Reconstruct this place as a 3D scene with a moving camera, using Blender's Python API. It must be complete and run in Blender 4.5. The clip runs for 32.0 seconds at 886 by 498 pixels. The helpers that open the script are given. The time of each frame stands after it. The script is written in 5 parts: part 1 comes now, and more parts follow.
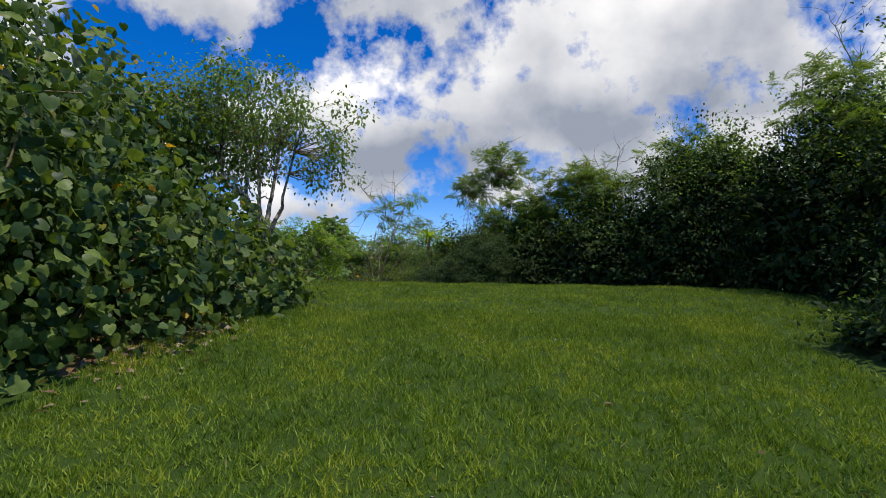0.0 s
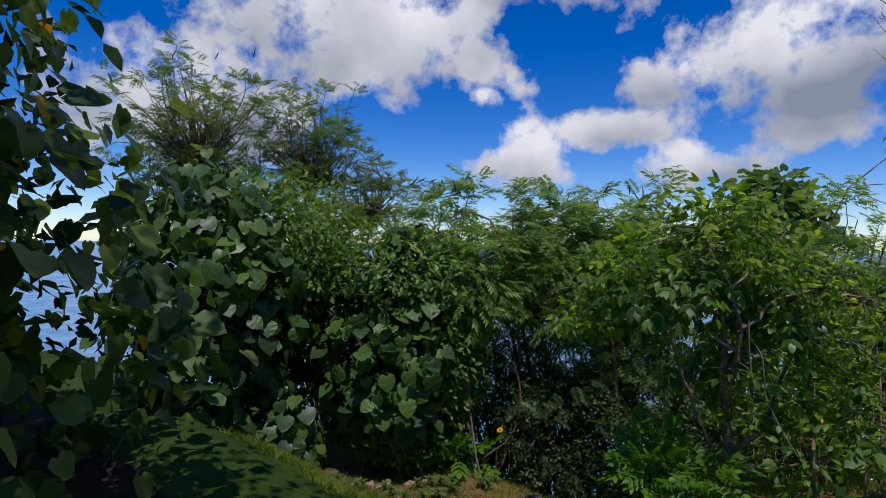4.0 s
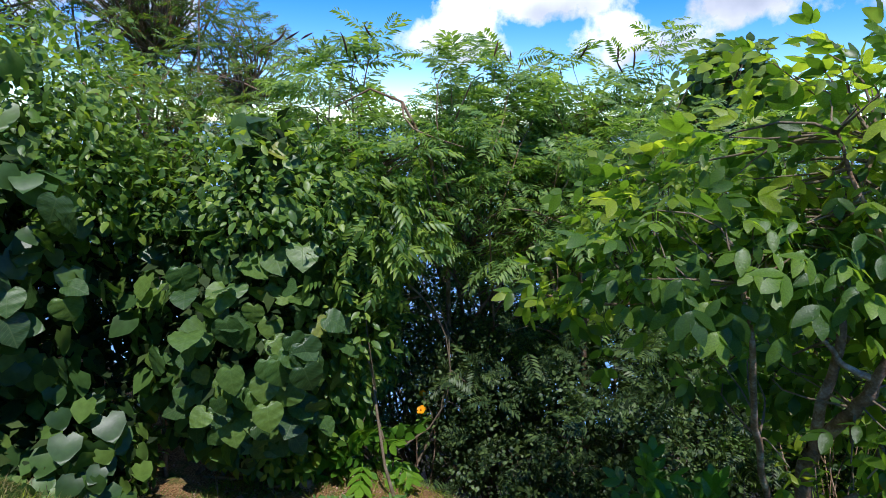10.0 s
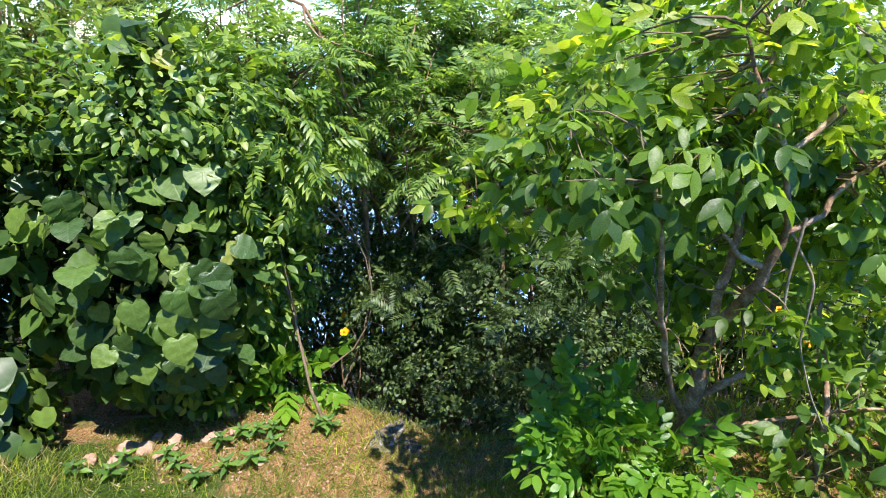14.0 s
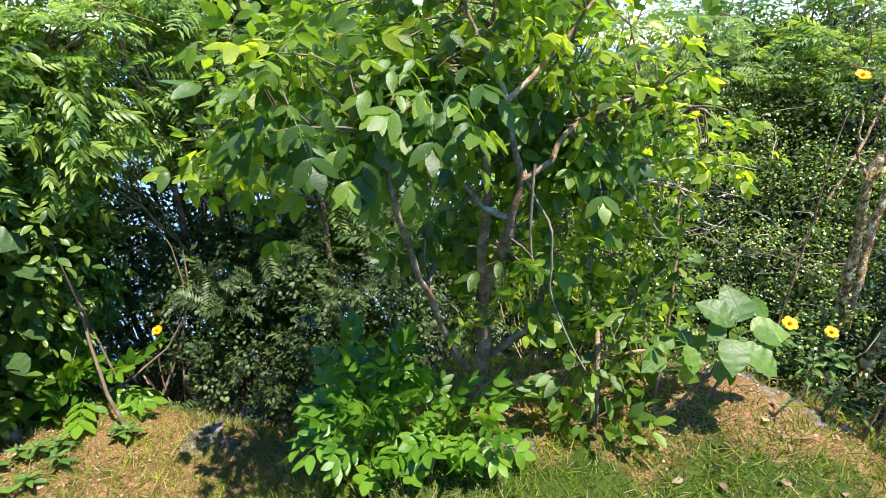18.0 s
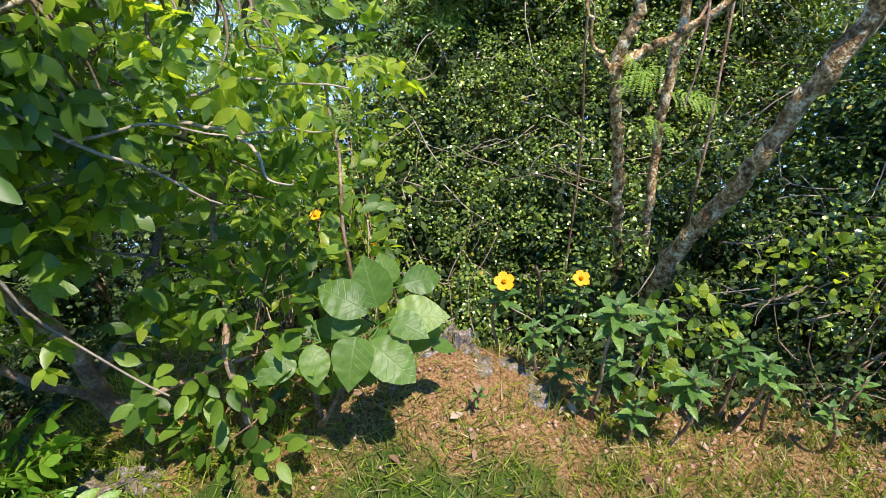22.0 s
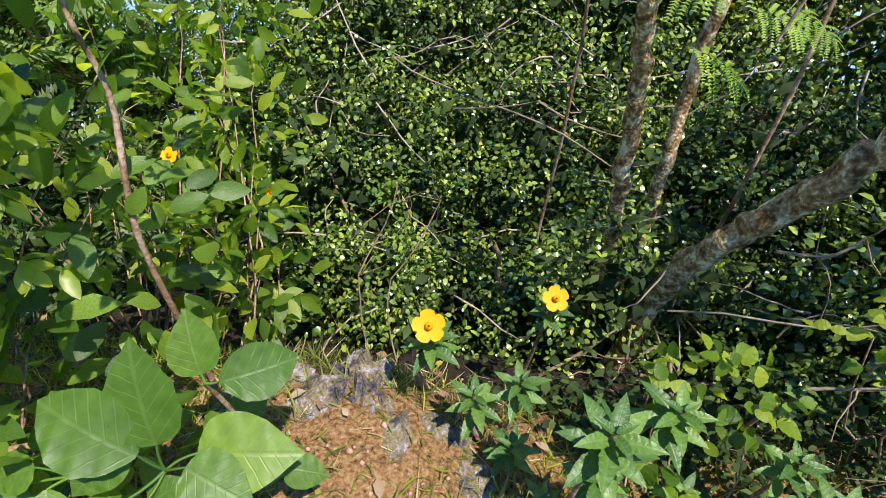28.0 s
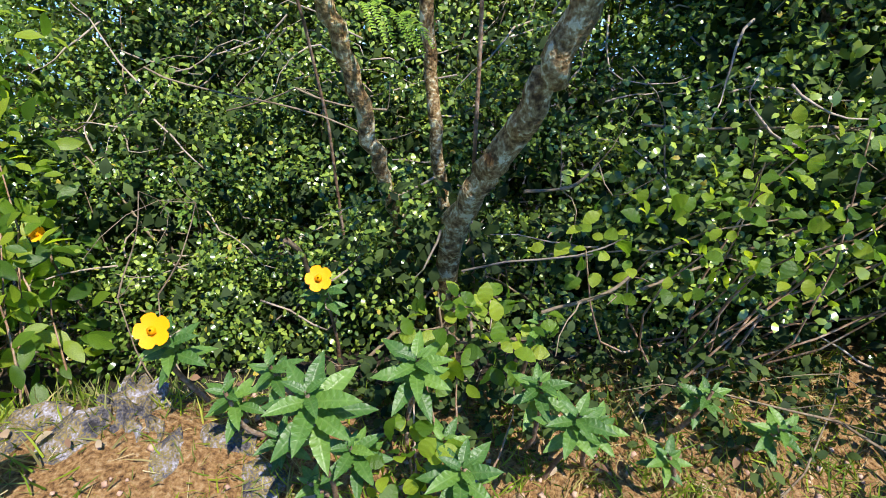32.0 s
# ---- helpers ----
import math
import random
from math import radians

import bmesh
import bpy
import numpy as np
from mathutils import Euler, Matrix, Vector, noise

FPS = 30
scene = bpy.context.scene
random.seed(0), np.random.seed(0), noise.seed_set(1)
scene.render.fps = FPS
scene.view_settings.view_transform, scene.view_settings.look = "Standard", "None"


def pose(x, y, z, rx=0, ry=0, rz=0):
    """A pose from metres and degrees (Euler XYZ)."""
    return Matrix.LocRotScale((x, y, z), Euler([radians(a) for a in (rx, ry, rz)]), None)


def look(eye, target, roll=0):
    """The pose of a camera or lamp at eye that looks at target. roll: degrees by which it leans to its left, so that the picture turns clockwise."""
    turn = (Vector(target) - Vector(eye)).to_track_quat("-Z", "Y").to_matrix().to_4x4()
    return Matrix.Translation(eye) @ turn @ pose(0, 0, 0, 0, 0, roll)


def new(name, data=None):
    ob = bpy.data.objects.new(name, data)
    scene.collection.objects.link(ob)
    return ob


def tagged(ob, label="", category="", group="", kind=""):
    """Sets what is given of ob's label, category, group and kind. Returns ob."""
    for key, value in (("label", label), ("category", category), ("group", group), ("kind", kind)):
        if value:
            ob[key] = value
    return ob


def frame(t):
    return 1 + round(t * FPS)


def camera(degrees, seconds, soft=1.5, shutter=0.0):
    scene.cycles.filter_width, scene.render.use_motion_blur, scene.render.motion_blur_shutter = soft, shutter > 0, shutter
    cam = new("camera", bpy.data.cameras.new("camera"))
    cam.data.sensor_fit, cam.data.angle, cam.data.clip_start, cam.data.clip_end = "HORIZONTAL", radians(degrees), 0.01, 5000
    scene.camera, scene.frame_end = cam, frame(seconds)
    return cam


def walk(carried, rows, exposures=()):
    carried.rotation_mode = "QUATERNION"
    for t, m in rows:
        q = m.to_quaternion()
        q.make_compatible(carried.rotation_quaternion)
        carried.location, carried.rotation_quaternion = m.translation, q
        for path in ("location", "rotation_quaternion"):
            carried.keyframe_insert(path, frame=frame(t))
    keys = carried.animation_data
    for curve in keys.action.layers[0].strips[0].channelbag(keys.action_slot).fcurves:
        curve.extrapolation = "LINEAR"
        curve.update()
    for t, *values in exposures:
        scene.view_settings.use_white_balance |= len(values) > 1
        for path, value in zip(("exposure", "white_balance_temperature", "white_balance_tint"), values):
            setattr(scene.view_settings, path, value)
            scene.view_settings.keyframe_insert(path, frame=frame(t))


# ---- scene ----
cam = camera(78.8, 32.0, soft=0.9)
PATH = [
    (0, (0.001, 0.005, 0.012), (-0.010, 2.001, 0.138), 0.9),
    (0.5, (-0.206, 1.412, 0.270), (-0.296, 3.406, 0.393), 0.2),
    (1, (-0.305, 2.805, 0.459), (-0.526, 4.789, 0.580), 0.5),
    (1.5, (-0.345, 4.246, 0.581), (-0.841, 6.179, 0.716), -0.6),
    (2, (-0.379, 5.489, 0.745), (-1.203, 7.307, 0.867), -0.7),
    (2.5, (-0.672, 6.544, 0.809), (-1.786, 8.200, 0.926), -0.0),
    (3, (-1.049, 7.632, 0.919), (-2.346, 9.152, 1.001), 0.3),
    (3.5, (-1.708, 8.679, 0.994), (-3.038, 10.173, 1.017), 0.9),
    (5.5, (-3.143, 10.717, 1.124), (-4.489, 12.192, 1.009), 0.6),
    (6, (-3.162, 10.746, 1.117), (-4.505, 12.223, 0.990), 0.6),
    (6.5, (-3.151, 10.750, 1.113), (-4.491, 12.228, 0.964), 0.8),
    (7, (-3.140, 10.753, 1.101), (-4.468, 12.240, 0.937), 0.5),
    (7.5, (-3.143, 10.767, 1.105), (-4.442, 12.273, 0.897), 0.6),
    (8, (-3.144, 10.762, 1.096), (-4.408, 12.293, 0.852), 0.3),
    (8.5, (-3.143, 10.772, 1.092), (-4.371, 12.324, 0.802), 0.0),
    (9, (-3.139, 10.773, 1.089), (-4.328, 12.344, 0.745), 0.1),
    (9.5, (-3.139, 10.773, 1.094), (-4.292, 12.359, 0.697), 0.3),
    (10, (-3.111, 10.763, 1.132), (-4.227, 12.358, 0.673), 0.7),
    (10.5, (-3.120, 10.763, 1.126), (-4.198, 12.371, 0.624), 0.9),
    (11, (-3.118, 10.775, 1.116), (-4.172, 12.387, 0.576), 0.6),
    (11.5, (-3.128, 10.767, 1.112), (-4.144, 12.391, 0.538), 0.5),
    (12, (-3.125, 10.776, 1.106), (-4.110, 12.408, 0.501), 0.4),
    (12.5, (-3.125, 10.784, 1.098), (-4.069, 12.429, 0.464), 0.5),
    (13, (-3.123, 10.794, 1.089), (-4.029, 12.449, 0.425), 0.5),
    (13.5, (-3.120, 10.799, 1.084), (-3.987, 12.464, 0.394), 0.5),
    (15.5, (-3.191, 10.802, 1.079), (-3.815, 12.534, 0.297), 2.2),
    (16, (-3.172, 10.800, 1.065), (-3.738, 12.553, 0.285), 2.3),
    (16.5, (-3.151, 10.706, 1.042), (-3.634, 12.505, 0.313), 3.7),
    (17, (-3.074, 10.772, 1.029), (-3.523, 12.582, 0.307), 3.3),
    (17.5, (-2.937, 10.884, 1.023), (-3.379, 12.690, 0.287), 2.1),
    (18, (-2.793, 10.986, 0.987), (-3.259, 12.787, 0.253), 1.4),
    (18.5, (-2.684, 11.050, 0.952), (-3.148, 12.849, 0.213), 0.6),
    (19, (-2.571, 11.098, 0.944), (-3.009, 12.895, 0.183), -0.8),
    (19.5, (-2.564, 11.242, 0.929), (-2.838, 13.033, 0.081), 0.5),
    (20, (-2.448, 11.381, 0.927), (-2.660, 13.152, 0.023), -0.5),
    (20.5, (-2.365, 11.475, 0.937), (-2.562, 13.218, -0.023), -0.9),
    (21, (-2.251, 11.565, 0.916), (-2.483, 13.284, -0.081), -1.3),
    (21.5, (-2.111, 11.640, 0.925), (-2.409, 13.326, -0.109), -2.2),
    (22, (-2.000, 11.687, 0.922), (-2.349, 13.349, -0.134), -3.2),
    (22.5, (-1.953, 11.754, 0.913), (-2.324, 13.394, -0.171), -3.8),
    (23, (-1.984, 11.871, 0.896), (-2.306, 13.495, -0.226), -2.5),
    (23.5, (-1.967, 11.958, 0.877), (-2.300, 13.560, -0.274), -2.3),
    (24, (-1.949, 12.019, 0.861), (-2.298, 13.587, -0.330), -1.7),
    (24.5, (-1.905, 12.078, 0.860), (-2.292, 13.604, -0.374), -1.2),
    (25, (-1.903, 12.111, 0.853), (-2.302, 13.610, -0.409), -1.0),
    (25.5, (-1.936, 12.167, 0.841), (-2.330, 13.642, -0.451), -0.5),
    (27.5, (-2.026, 12.302, 0.815), (-2.277, 13.682, -0.611), 0.7),
    (28, (-1.986, 12.307, 0.800), (-2.203, 13.692, -0.626), 1.1),
    (28.5, (-1.939, 12.310, 0.778), (-2.127, 13.708, -0.639), 1.3),
    (29, (-1.895, 12.319, 0.768), (-2.051, 13.721, -0.649), 1.0),
    (29.5, (-1.848, 12.327, 0.754), (-1.970, 13.731, -0.665), 0.5),
    (30, (-1.802, 12.322, 0.735), (-1.889, 13.737, -0.676), -0.1),
    (30.5, (-1.761, 12.318, 0.728), (-1.819, 13.741, -0.675), -0.8),
    (31, (-1.731, 12.316, 0.729), (-1.752, 13.742, -0.673), -1.5),
    (31.5, (-1.713, 12.312, 0.729), (-1.690, 13.742, -0.670), -1.9),
    (32, (-1.687, 12.294, 0.741), (-1.628, 13.724, -0.655), -2.1),
]
walk(cam, [(t, look(eye, target, roll)) for t, eye, target, roll in PATH],
     exposures=[(0, -0.6, 6600, 11), (0.6, -0.72, 6500, 12), (1.0, -1.06, 6400, 11), (2.0, -1.15, 6300, 15), (3.5, -1.1, 6200, 16), (6.0, -0.85, 5900, 15), (9.0, -0.32, 5850, 15), (11.0, 0.32, 6000, 15),
                (13.0, 0.88, 6350, 15), (16.0, 1.22, 6450, 16), (18.0, 1.1, 6550, 16), (20.0, 0.88, 6700, 17), (22.0, 0.75, 6700, 17), (25.0, 0.69, 6700, 16), (30.0, 0.77, 6600, 14), (32.0, 0.82, 6500, 11)])

# ---- sky, sea light and sun ----
SUN_AZ, SUN_EL = -128.0, 68.0      # degrees; azimuth from +y towards +x is negative


def sky_world():
    w = bpy.data.worlds.new("sky")
    scene.world = w
    w.use_nodes = True
    nt = w.node_tree
    nt.nodes.clear()
    N, L = nt.nodes.new, nt.links.new

    def math_node(op, a, b=None, c=None, clamp=False):
        n = N("ShaderNodeMath")
        n.operation, n.use_clamp = op, clamp
        for i, v in enumerate((a, b, c)):
            if v is None:
                continue
            if isinstance(v, (int, float)):
                n.inputs[i].default_value = v
            else:
                L(v, n.inputs[i])
        return n.outputs[0]

    sky = N("ShaderNodeTexSky")
    sky.sky_type, sky.sun_disc = "NISHITA", False
    sky.sun_elevation, sky.sun_rotation = radians(SUN_EL), radians(-SUN_AZ)
    sky.altitude, sky.air_density, sky.dust_density, sky.ozone_density = 50, 0.8, 0.05, 3.0
    co = N("ShaderNodeTexCoord")
    sep = N("ShaderNodeSeparateXYZ")
    L(co.outputs["Generated"], sep.inputs[0])
    x, y, z = sep.outputs
    az = math_node("MULTIPLY", math_node("ARCTAN2", math_node("MULTIPLY", x, -1.0), y), 57.2958)
    el = math_node("MULTIPLY", math_node("ARCSINE", z), 57.2958)
    # cumulus: azimuth, elevation, half width, half height in degrees
    clouds = [(29, 28, 13, 7), (21, 16, 5, 3), (51, 21, 20, 7), (34, 9, 5, 4.5), (17, 7.5, 7, 3), (11, 16, 12, 7), (38, 14.6, 2, 1.5), (25, 11.5, 7, 2.2),
              (68, 13, 12, 7), (7, 17, 10, 6), (-14, 20, 24, 12), (-20, 33, 46, 12), (-24, 24, 22, 12), (-27, 11, 18, 5),
              (-45, 16, 20, 9), (35, 33, 30, 6), (-85, 14, 20, 8), (110, 12, 18, 6), (165, 15, 22, 7), (140, 38, 30, 9)]
    nz = N("ShaderNodeTexNoise")
    nz.inputs["Scale"].default_value, nz.inputs["Detail"].default_value, nz.inputs["Roughness"].default_value = 9.0, 9.0, 0.6
    L(co.outputs["Generated"], nz.inputs["Vector"])
    rough = math_node("MULTIPLY", math_node("SUBTRACT", nz.outputs[0], 0.5), 5.0)
    total, base = None, None
    for a, e, wd, ht in clouds:
        dx = math_node("MULTIPLY", math_node("SUBTRACT", az, float(a)), 1.0 / wd)
        dy = math_node("MULTIPLY", math_node("SUBTRACT", el, float(e)), 1.0 / ht)
        d = math_node("SUBTRACT", 1.0, math_node("ADD", math_node("MULTIPLY", dx, dx), math_node("MULTIPLY", dy, dy)))
        low = math_node("MULTIPLY", math_node("MAXIMUM", d, 0.0), dy)
        total = d if total is None else math_node("SMOOTH_MAX", total, d, 0.3)
        base = low if base is None else math_node("ADD", base, low)
    dens = math_node("MULTIPLY", math_node("ADD", math_node("MAXIMUM", total, -1.2), math_node("ADD", rough, -0.02)), 1.5, clamp=True)
    nz2 = N("ShaderNodeTexNoise")
    nz2.inputs["Scale"].default_value, nz2.inputs["Detail"].default_value = 5.5, 7.0
    L(co.outputs["Generated"], nz2.inputs["Vector"])
    shade = math_node("ADD", math_node("MULTIPLY_ADD", nz2.outputs[0], 1.7, -0.38), math_node("MULTIPLY", base, 0.6), clamp=True)
    ramp = N("ShaderNodeValToRGB")
    ramp.color_ramp.elements[0].position, ramp.color_ramp.elements[0].color = 0.02, (0.3, 0.34, 0.42, 1)
    ramp.color_ramp.elements[1].position, ramp.color_ramp.elements[1].color = 0.88, (1.0, 1.0, 1.0, 1)
    L(shade, ramp.inputs[0])
    cloud_bg, sky_bg, mix, out = N("ShaderNodeBackground"), N("ShaderNodeBackground"), N("ShaderNodeMixShader"), N("ShaderNodeOutputWorld")
    L(ramp.outputs[0], cloud_bg.inputs[0])
    cloud_bg.inputs[1].default_value = 1.65
    deep = N("ShaderNodeHueSaturation")
    deep.inputs["Hue"].default_value, deep.inputs["Saturation"].default_value = 0.515, 1.45
    L(sky.outputs[0], deep.inputs["Color"])
    L(deep.outputs[0], sky_bg.inputs[0])
    sky_bg.inputs[1].default_value = 0.25
    L(dens, mix.inputs[0])
    L(sky_bg.outputs[0], mix.inputs[1])
    L(cloud_bg.outputs[0], mix.inputs[2])
    L(mix.outputs[0], out.inputs[0])


sky_world()
sun = new("sun", bpy.data.lights.new("sun", "SUN"))
sun.data.energy, sun.data.angle, sun.data.color = 5.0, radians(0.53), (1.0, 0.95, 0.87)
sa, se = radians(SUN_AZ), radians(SUN_EL)
sun.matrix_world = look((-math.sin(sa) * math.cos(se) * 40, math.cos(sa) * math.cos(se) * 40 + 8, math.sin(se) * 40), (0, 8, 0))


# ---- materials ----
def material(name):
    m = bpy.data.materials.new(name)
    m.use_nodes = True
    nt = m.node_tree
    return m, nt, nt.nodes["Principled BSDF"], nt.nodes["Material Output"]


def ramp_node(nt, stops):
    r = nt.nodes.new("ShaderNodeValToRGB")
    el = r.color_ramp.elements
    while len(el) < len(stops):
        el.new(0.5)
    for e, (p, c) in zip(el, stops):
        e.position, e.color = p, (*c, 1)
    return r


def leaf_material(name, dark, mid, light, rough=0.42, trans=0.35, single=False, yellow=None, patch=0.0, veins=False, spec=0.5):
    """Leaf: colour varies from leaf to leaf and in blotches, shiny above, lets light through."""
    m, nt, p, out = material(name)
    N, L = nt.nodes.new, nt.links.new
    if single:
        rnd = N("ShaderNodeObjectInfo").outputs["Random"]
    else:
        rnd = N("ShaderNodeNewGeometry").outputs["Random Per Island"]
    stops = [(0.0, dark), (0.45, mid), (0.9, light)]
    if yellow:
        stops += [(0.985, light), (0.992, yellow)]
    r = ramp_node(nt, stops)
    L(rnd, r.inputs[0])
    co = N("ShaderNodeTexCoord")
    nz = N("ShaderNodeTexNoise")
    nz.inputs["Scale"].default_value, nz.inputs["Detail"].default_value = 28.0, 4.0
    L(co.outputs["Object"], nz.inputs["Vector"])
    blot = ramp_node(nt, [(0.3, (0.72, 0.74, 0.62)), (0.7, (1.12, 1.1, 1.05))])
    L(nz.outputs[0], blot.inputs[0])
    mul = N("ShaderNodeMix")
    mul.data_type, mul.blend_type = "RGBA", "MULTIPLY"
    mul.inputs[0].default_value = 1.0
    L(r.outputs[0], mul.inputs[6])
    L(blot.outputs[0], mul.inputs[7])
    tone = mul.outputs[2]
    height = nz.outputs[0]
    if veins:
        nz.inputs["Scale"].default_value = 5.0
        xyz, ax, rib, wave = N("ShaderNodeSeparateXYZ"), N("ShaderNodeMath"), N("ShaderNodeMath"), N("ShaderNodeMath")
        L(co.outputs["Object"], xyz.inputs[0])
        ax.operation, rib.operation, wave.operation = "ABSOLUTE", "MULTIPLY_ADD", "SINE"
        L(xyz.outputs[0], ax.inputs[0])
        L(ax.outputs[0], rib.inputs[0])
        rib.inputs[1].default_value = -34.0
        along = N("ShaderNodeMath")
        along.operation, along.inputs[1].default_value = "MULTIPLY", 46.0
        L(xyz.outputs[1], along.inputs[0])
        L(along.outputs[0], rib.inputs[2])
        L(rib.outputs[0], wave.inputs[0])
        side = ramp_node(nt, [(0.82, (0, 0, 0)), (1.0, (1, 1, 1))])
        L(wave.outputs[0], side.inputs[0])
        mid_rib = ramp_node(nt, [(0.008, (1, 1, 1)), (0.03, (0, 0, 0))])
        L(ax.outputs[0], mid_rib.inputs[0])
        both = N("ShaderNodeMath")
        both.operation = "MAXIMUM"
        L(side.outputs[0], both.inputs[0])
        L(mid_rib.outputs[0], both.inputs[1])
        pale = N("ShaderNodeMix")
        pale.data_type, pale.blend_type = "RGBA", "MIX"
        amount = N("ShaderNodeMath")
        amount.operation, amount.inputs[1].default_value = "MULTIPLY", 0.07
        L(both.outputs[0], amount.inputs[0])
        L(amount.outputs[0], pale.inputs[0])
        L(tone, pale.inputs[6])
        pale.inputs[7].default_value = (0.42, 0.5, 0.22, 1)
        tone = pale.outputs[2]
        sunk = N("ShaderNodeMath")
        sunk.operation, sunk.inputs[1].default_value = "MULTIPLY_ADD", -0.45
        L(both.outputs[0], sunk.inputs[0])
        L(nz.outputs[0], sunk.inputs[2])
        height = sunk.outputs[0]
    if patch:
        big = N("ShaderNodeTexNoise")
        big.inputs["Scale"].default_value, big.inputs["Detail"].default_value = patch, 5.0
        L(co.outputs["Object"], big.inputs["Vector"])
        br = ramp_node(nt, [(0.32, (0.62, 0.7, 0.6)), (0.5, (1.0, 1.0, 1.0)), (0.68, (1.5, 1.25, 1.3))])
        L(big.outputs[0], br.inputs[0])
        mul2 = N("ShaderNodeMix")
        mul2.data_type, mul2.blend_type = "RGBA", "MULTIPLY"
        mul2.inputs[0].default_value = 1.0
        L(tone, mul2.inputs[6])
        L(br.outputs[0], mul2.inputs[7])
        tone = mul2.outputs[2]
    L(tone, p.inputs["Base Color"])
    p.inputs["Roughness"].default_value = rough
    p.inputs["Specular IOR Level"].default_value = spec
    bump = N("ShaderNodeBump")
    bump.inputs["Strength"].default_value, bump.inputs["Distance"].default_value = 0.25, 0.004
    L(height, bump.inputs["Height"])
    L(bump.outputs[0], p.inputs["Normal"])
    tr = N("ShaderNodeBsdfTranslucent")
    warm = N("ShaderNodeMix")
    warm.data_type, warm.blend_type = "RGBA", "MULTIPLY"
    warm.inputs[0].default_value = 1.0
    warm.inputs[7].default_value = (2.0, 1.9, 0.7, 1)
    L(tone, warm.inputs[6])
    L(warm.outputs[2], tr.inputs[0])
    mix = N("ShaderNodeMixShader")
    mix.inputs[0].default_value = trans
    L(p.outputs[0], mix.inputs[1])
    L(tr.outputs[0], mix.inputs[2])
    L(mix.outputs[0], out.inputs[0])
    return m


def mottled(name, stops, scale=8.0, detail=8.0, rough=0.9, bump=0.5, dist=0.01, second=None, coords="Object", stretch=1.0):
    """Rough natural surface with two scales of noise."""
    m, nt, p, out = material(name)
    N, L = nt.nodes.new, nt.links.new
    co = N("ShaderNodeTexCoord")
    a, b = N("ShaderNodeTexNoise"), N("ShaderNodeTexNoise")
    a.inputs["Scale"].default_value, a.inputs["Detail"].default_value, a.inputs["Roughness"].default_value = scale, detail, 0.6
    b.inputs["Scale"].default_value, b.inputs["Detail"].default_value = second or scale * 9, 6.0
    grain = N("ShaderNodeMapping")
    grain.inputs["Scale"].default_value = (1.0, 1.0, stretch)
    L(co.outputs[coords], grain.inputs["Vector"])
    L(grain.outputs[0], a.inputs["Vector"])
    L(grain.outputs[0], b.inputs["Vector"])
    add = N("ShaderNodeMath")
    add.operation = "MULTIPLY_ADD"
    L(b.outputs[0], add.inputs[0])
    add.inputs[1].default_value = 0.45
    half = N("ShaderNodeMath")
    half.operation = "MULTIPLY_ADD"
    L(a.outputs[0], half.inputs[0])
    half.inputs[1].default_value, half.inputs[2].default_value = 0.9, -0.17
    L(half.outputs[0], add.inputs[2])
    r = ramp_node(nt, stops)
    L(add.outputs[0], r.inputs[0])
    L(r.outputs[0], p.inputs["Base Color"])
    p.inputs["Roughness"].default_value = rough
    p.inputs["Specular IOR Level"].default_value = 0.2
    bp = N("ShaderNodeBump")
    bp.inputs["Strength"].default_value, bp.inputs["Distance"].default_value = bump, dist
    L(add.outputs[0], bp.inputs["Height"])
    L(bp.outputs[0], p.inputs["Normal"])
    return m


HEART = dict(dark=(0.032, 0.068, 0.018), mid=(0.07, 0.13, 0.03), light=(0.2, 0.27, 0.055), rough=0.45, spec=0.3, yellow=(0.5, 0.3, 0.03))
heart_mat = leaf_material("heart_leaf", **HEART)
heart_one = leaf_material("heart_leaf_single", single=True, veins=True, **HEART)
CREEP = dict(dark=(0.04, 0.09, 0.024), mid=(0.08, 0.165, 0.042), light=(0.16, 0.26, 0.05), rough=0.42, yellow=(0.3, 0.32, 0.05))
creep_mat = leaf_material("creeper_leaf", **CREEP)
creep_one = leaf_material("creeper_leaf_single", single=True, veins=True, **CREEP)
# oval leaves in two tones: ELLIP paler as if sunlit, GLOSS darker as if shaded
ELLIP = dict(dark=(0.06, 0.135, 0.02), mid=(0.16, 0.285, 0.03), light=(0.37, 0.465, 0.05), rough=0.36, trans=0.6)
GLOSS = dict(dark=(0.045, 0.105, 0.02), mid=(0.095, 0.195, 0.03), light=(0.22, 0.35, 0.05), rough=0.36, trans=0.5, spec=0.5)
gloss_mat = leaf_material("shaded_glossy_leaf", **GLOSS)
gloss_one = leaf_material("shaded_glossy_leaf_single", single=True, **GLOSS)
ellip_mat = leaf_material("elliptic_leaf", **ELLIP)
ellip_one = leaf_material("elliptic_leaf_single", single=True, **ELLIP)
small_mat = leaf_material("small_leaf", (0.05, 0.1, 0.02), (0.12, 0.2, 0.036), (0.31, 0.4, 0.07), rough=0.25, spec=0.65, trans=0.22, yellow=(0.45, 0.36, 0.06))
# near-black leaf colour that stands in for shade inside and low on bushes
shaded_mat = leaf_material("shaded_leaf", (0.018, 0.034, 0.011), (0.032, 0.058, 0.016), (0.07, 0.11, 0.026), rough=0.7, trans=0.25, spec=0.22)
# duller leaf colour that holds the shade of the undergrowth and side thicket
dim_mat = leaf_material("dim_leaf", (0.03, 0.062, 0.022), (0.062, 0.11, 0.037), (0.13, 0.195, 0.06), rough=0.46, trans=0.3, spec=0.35)
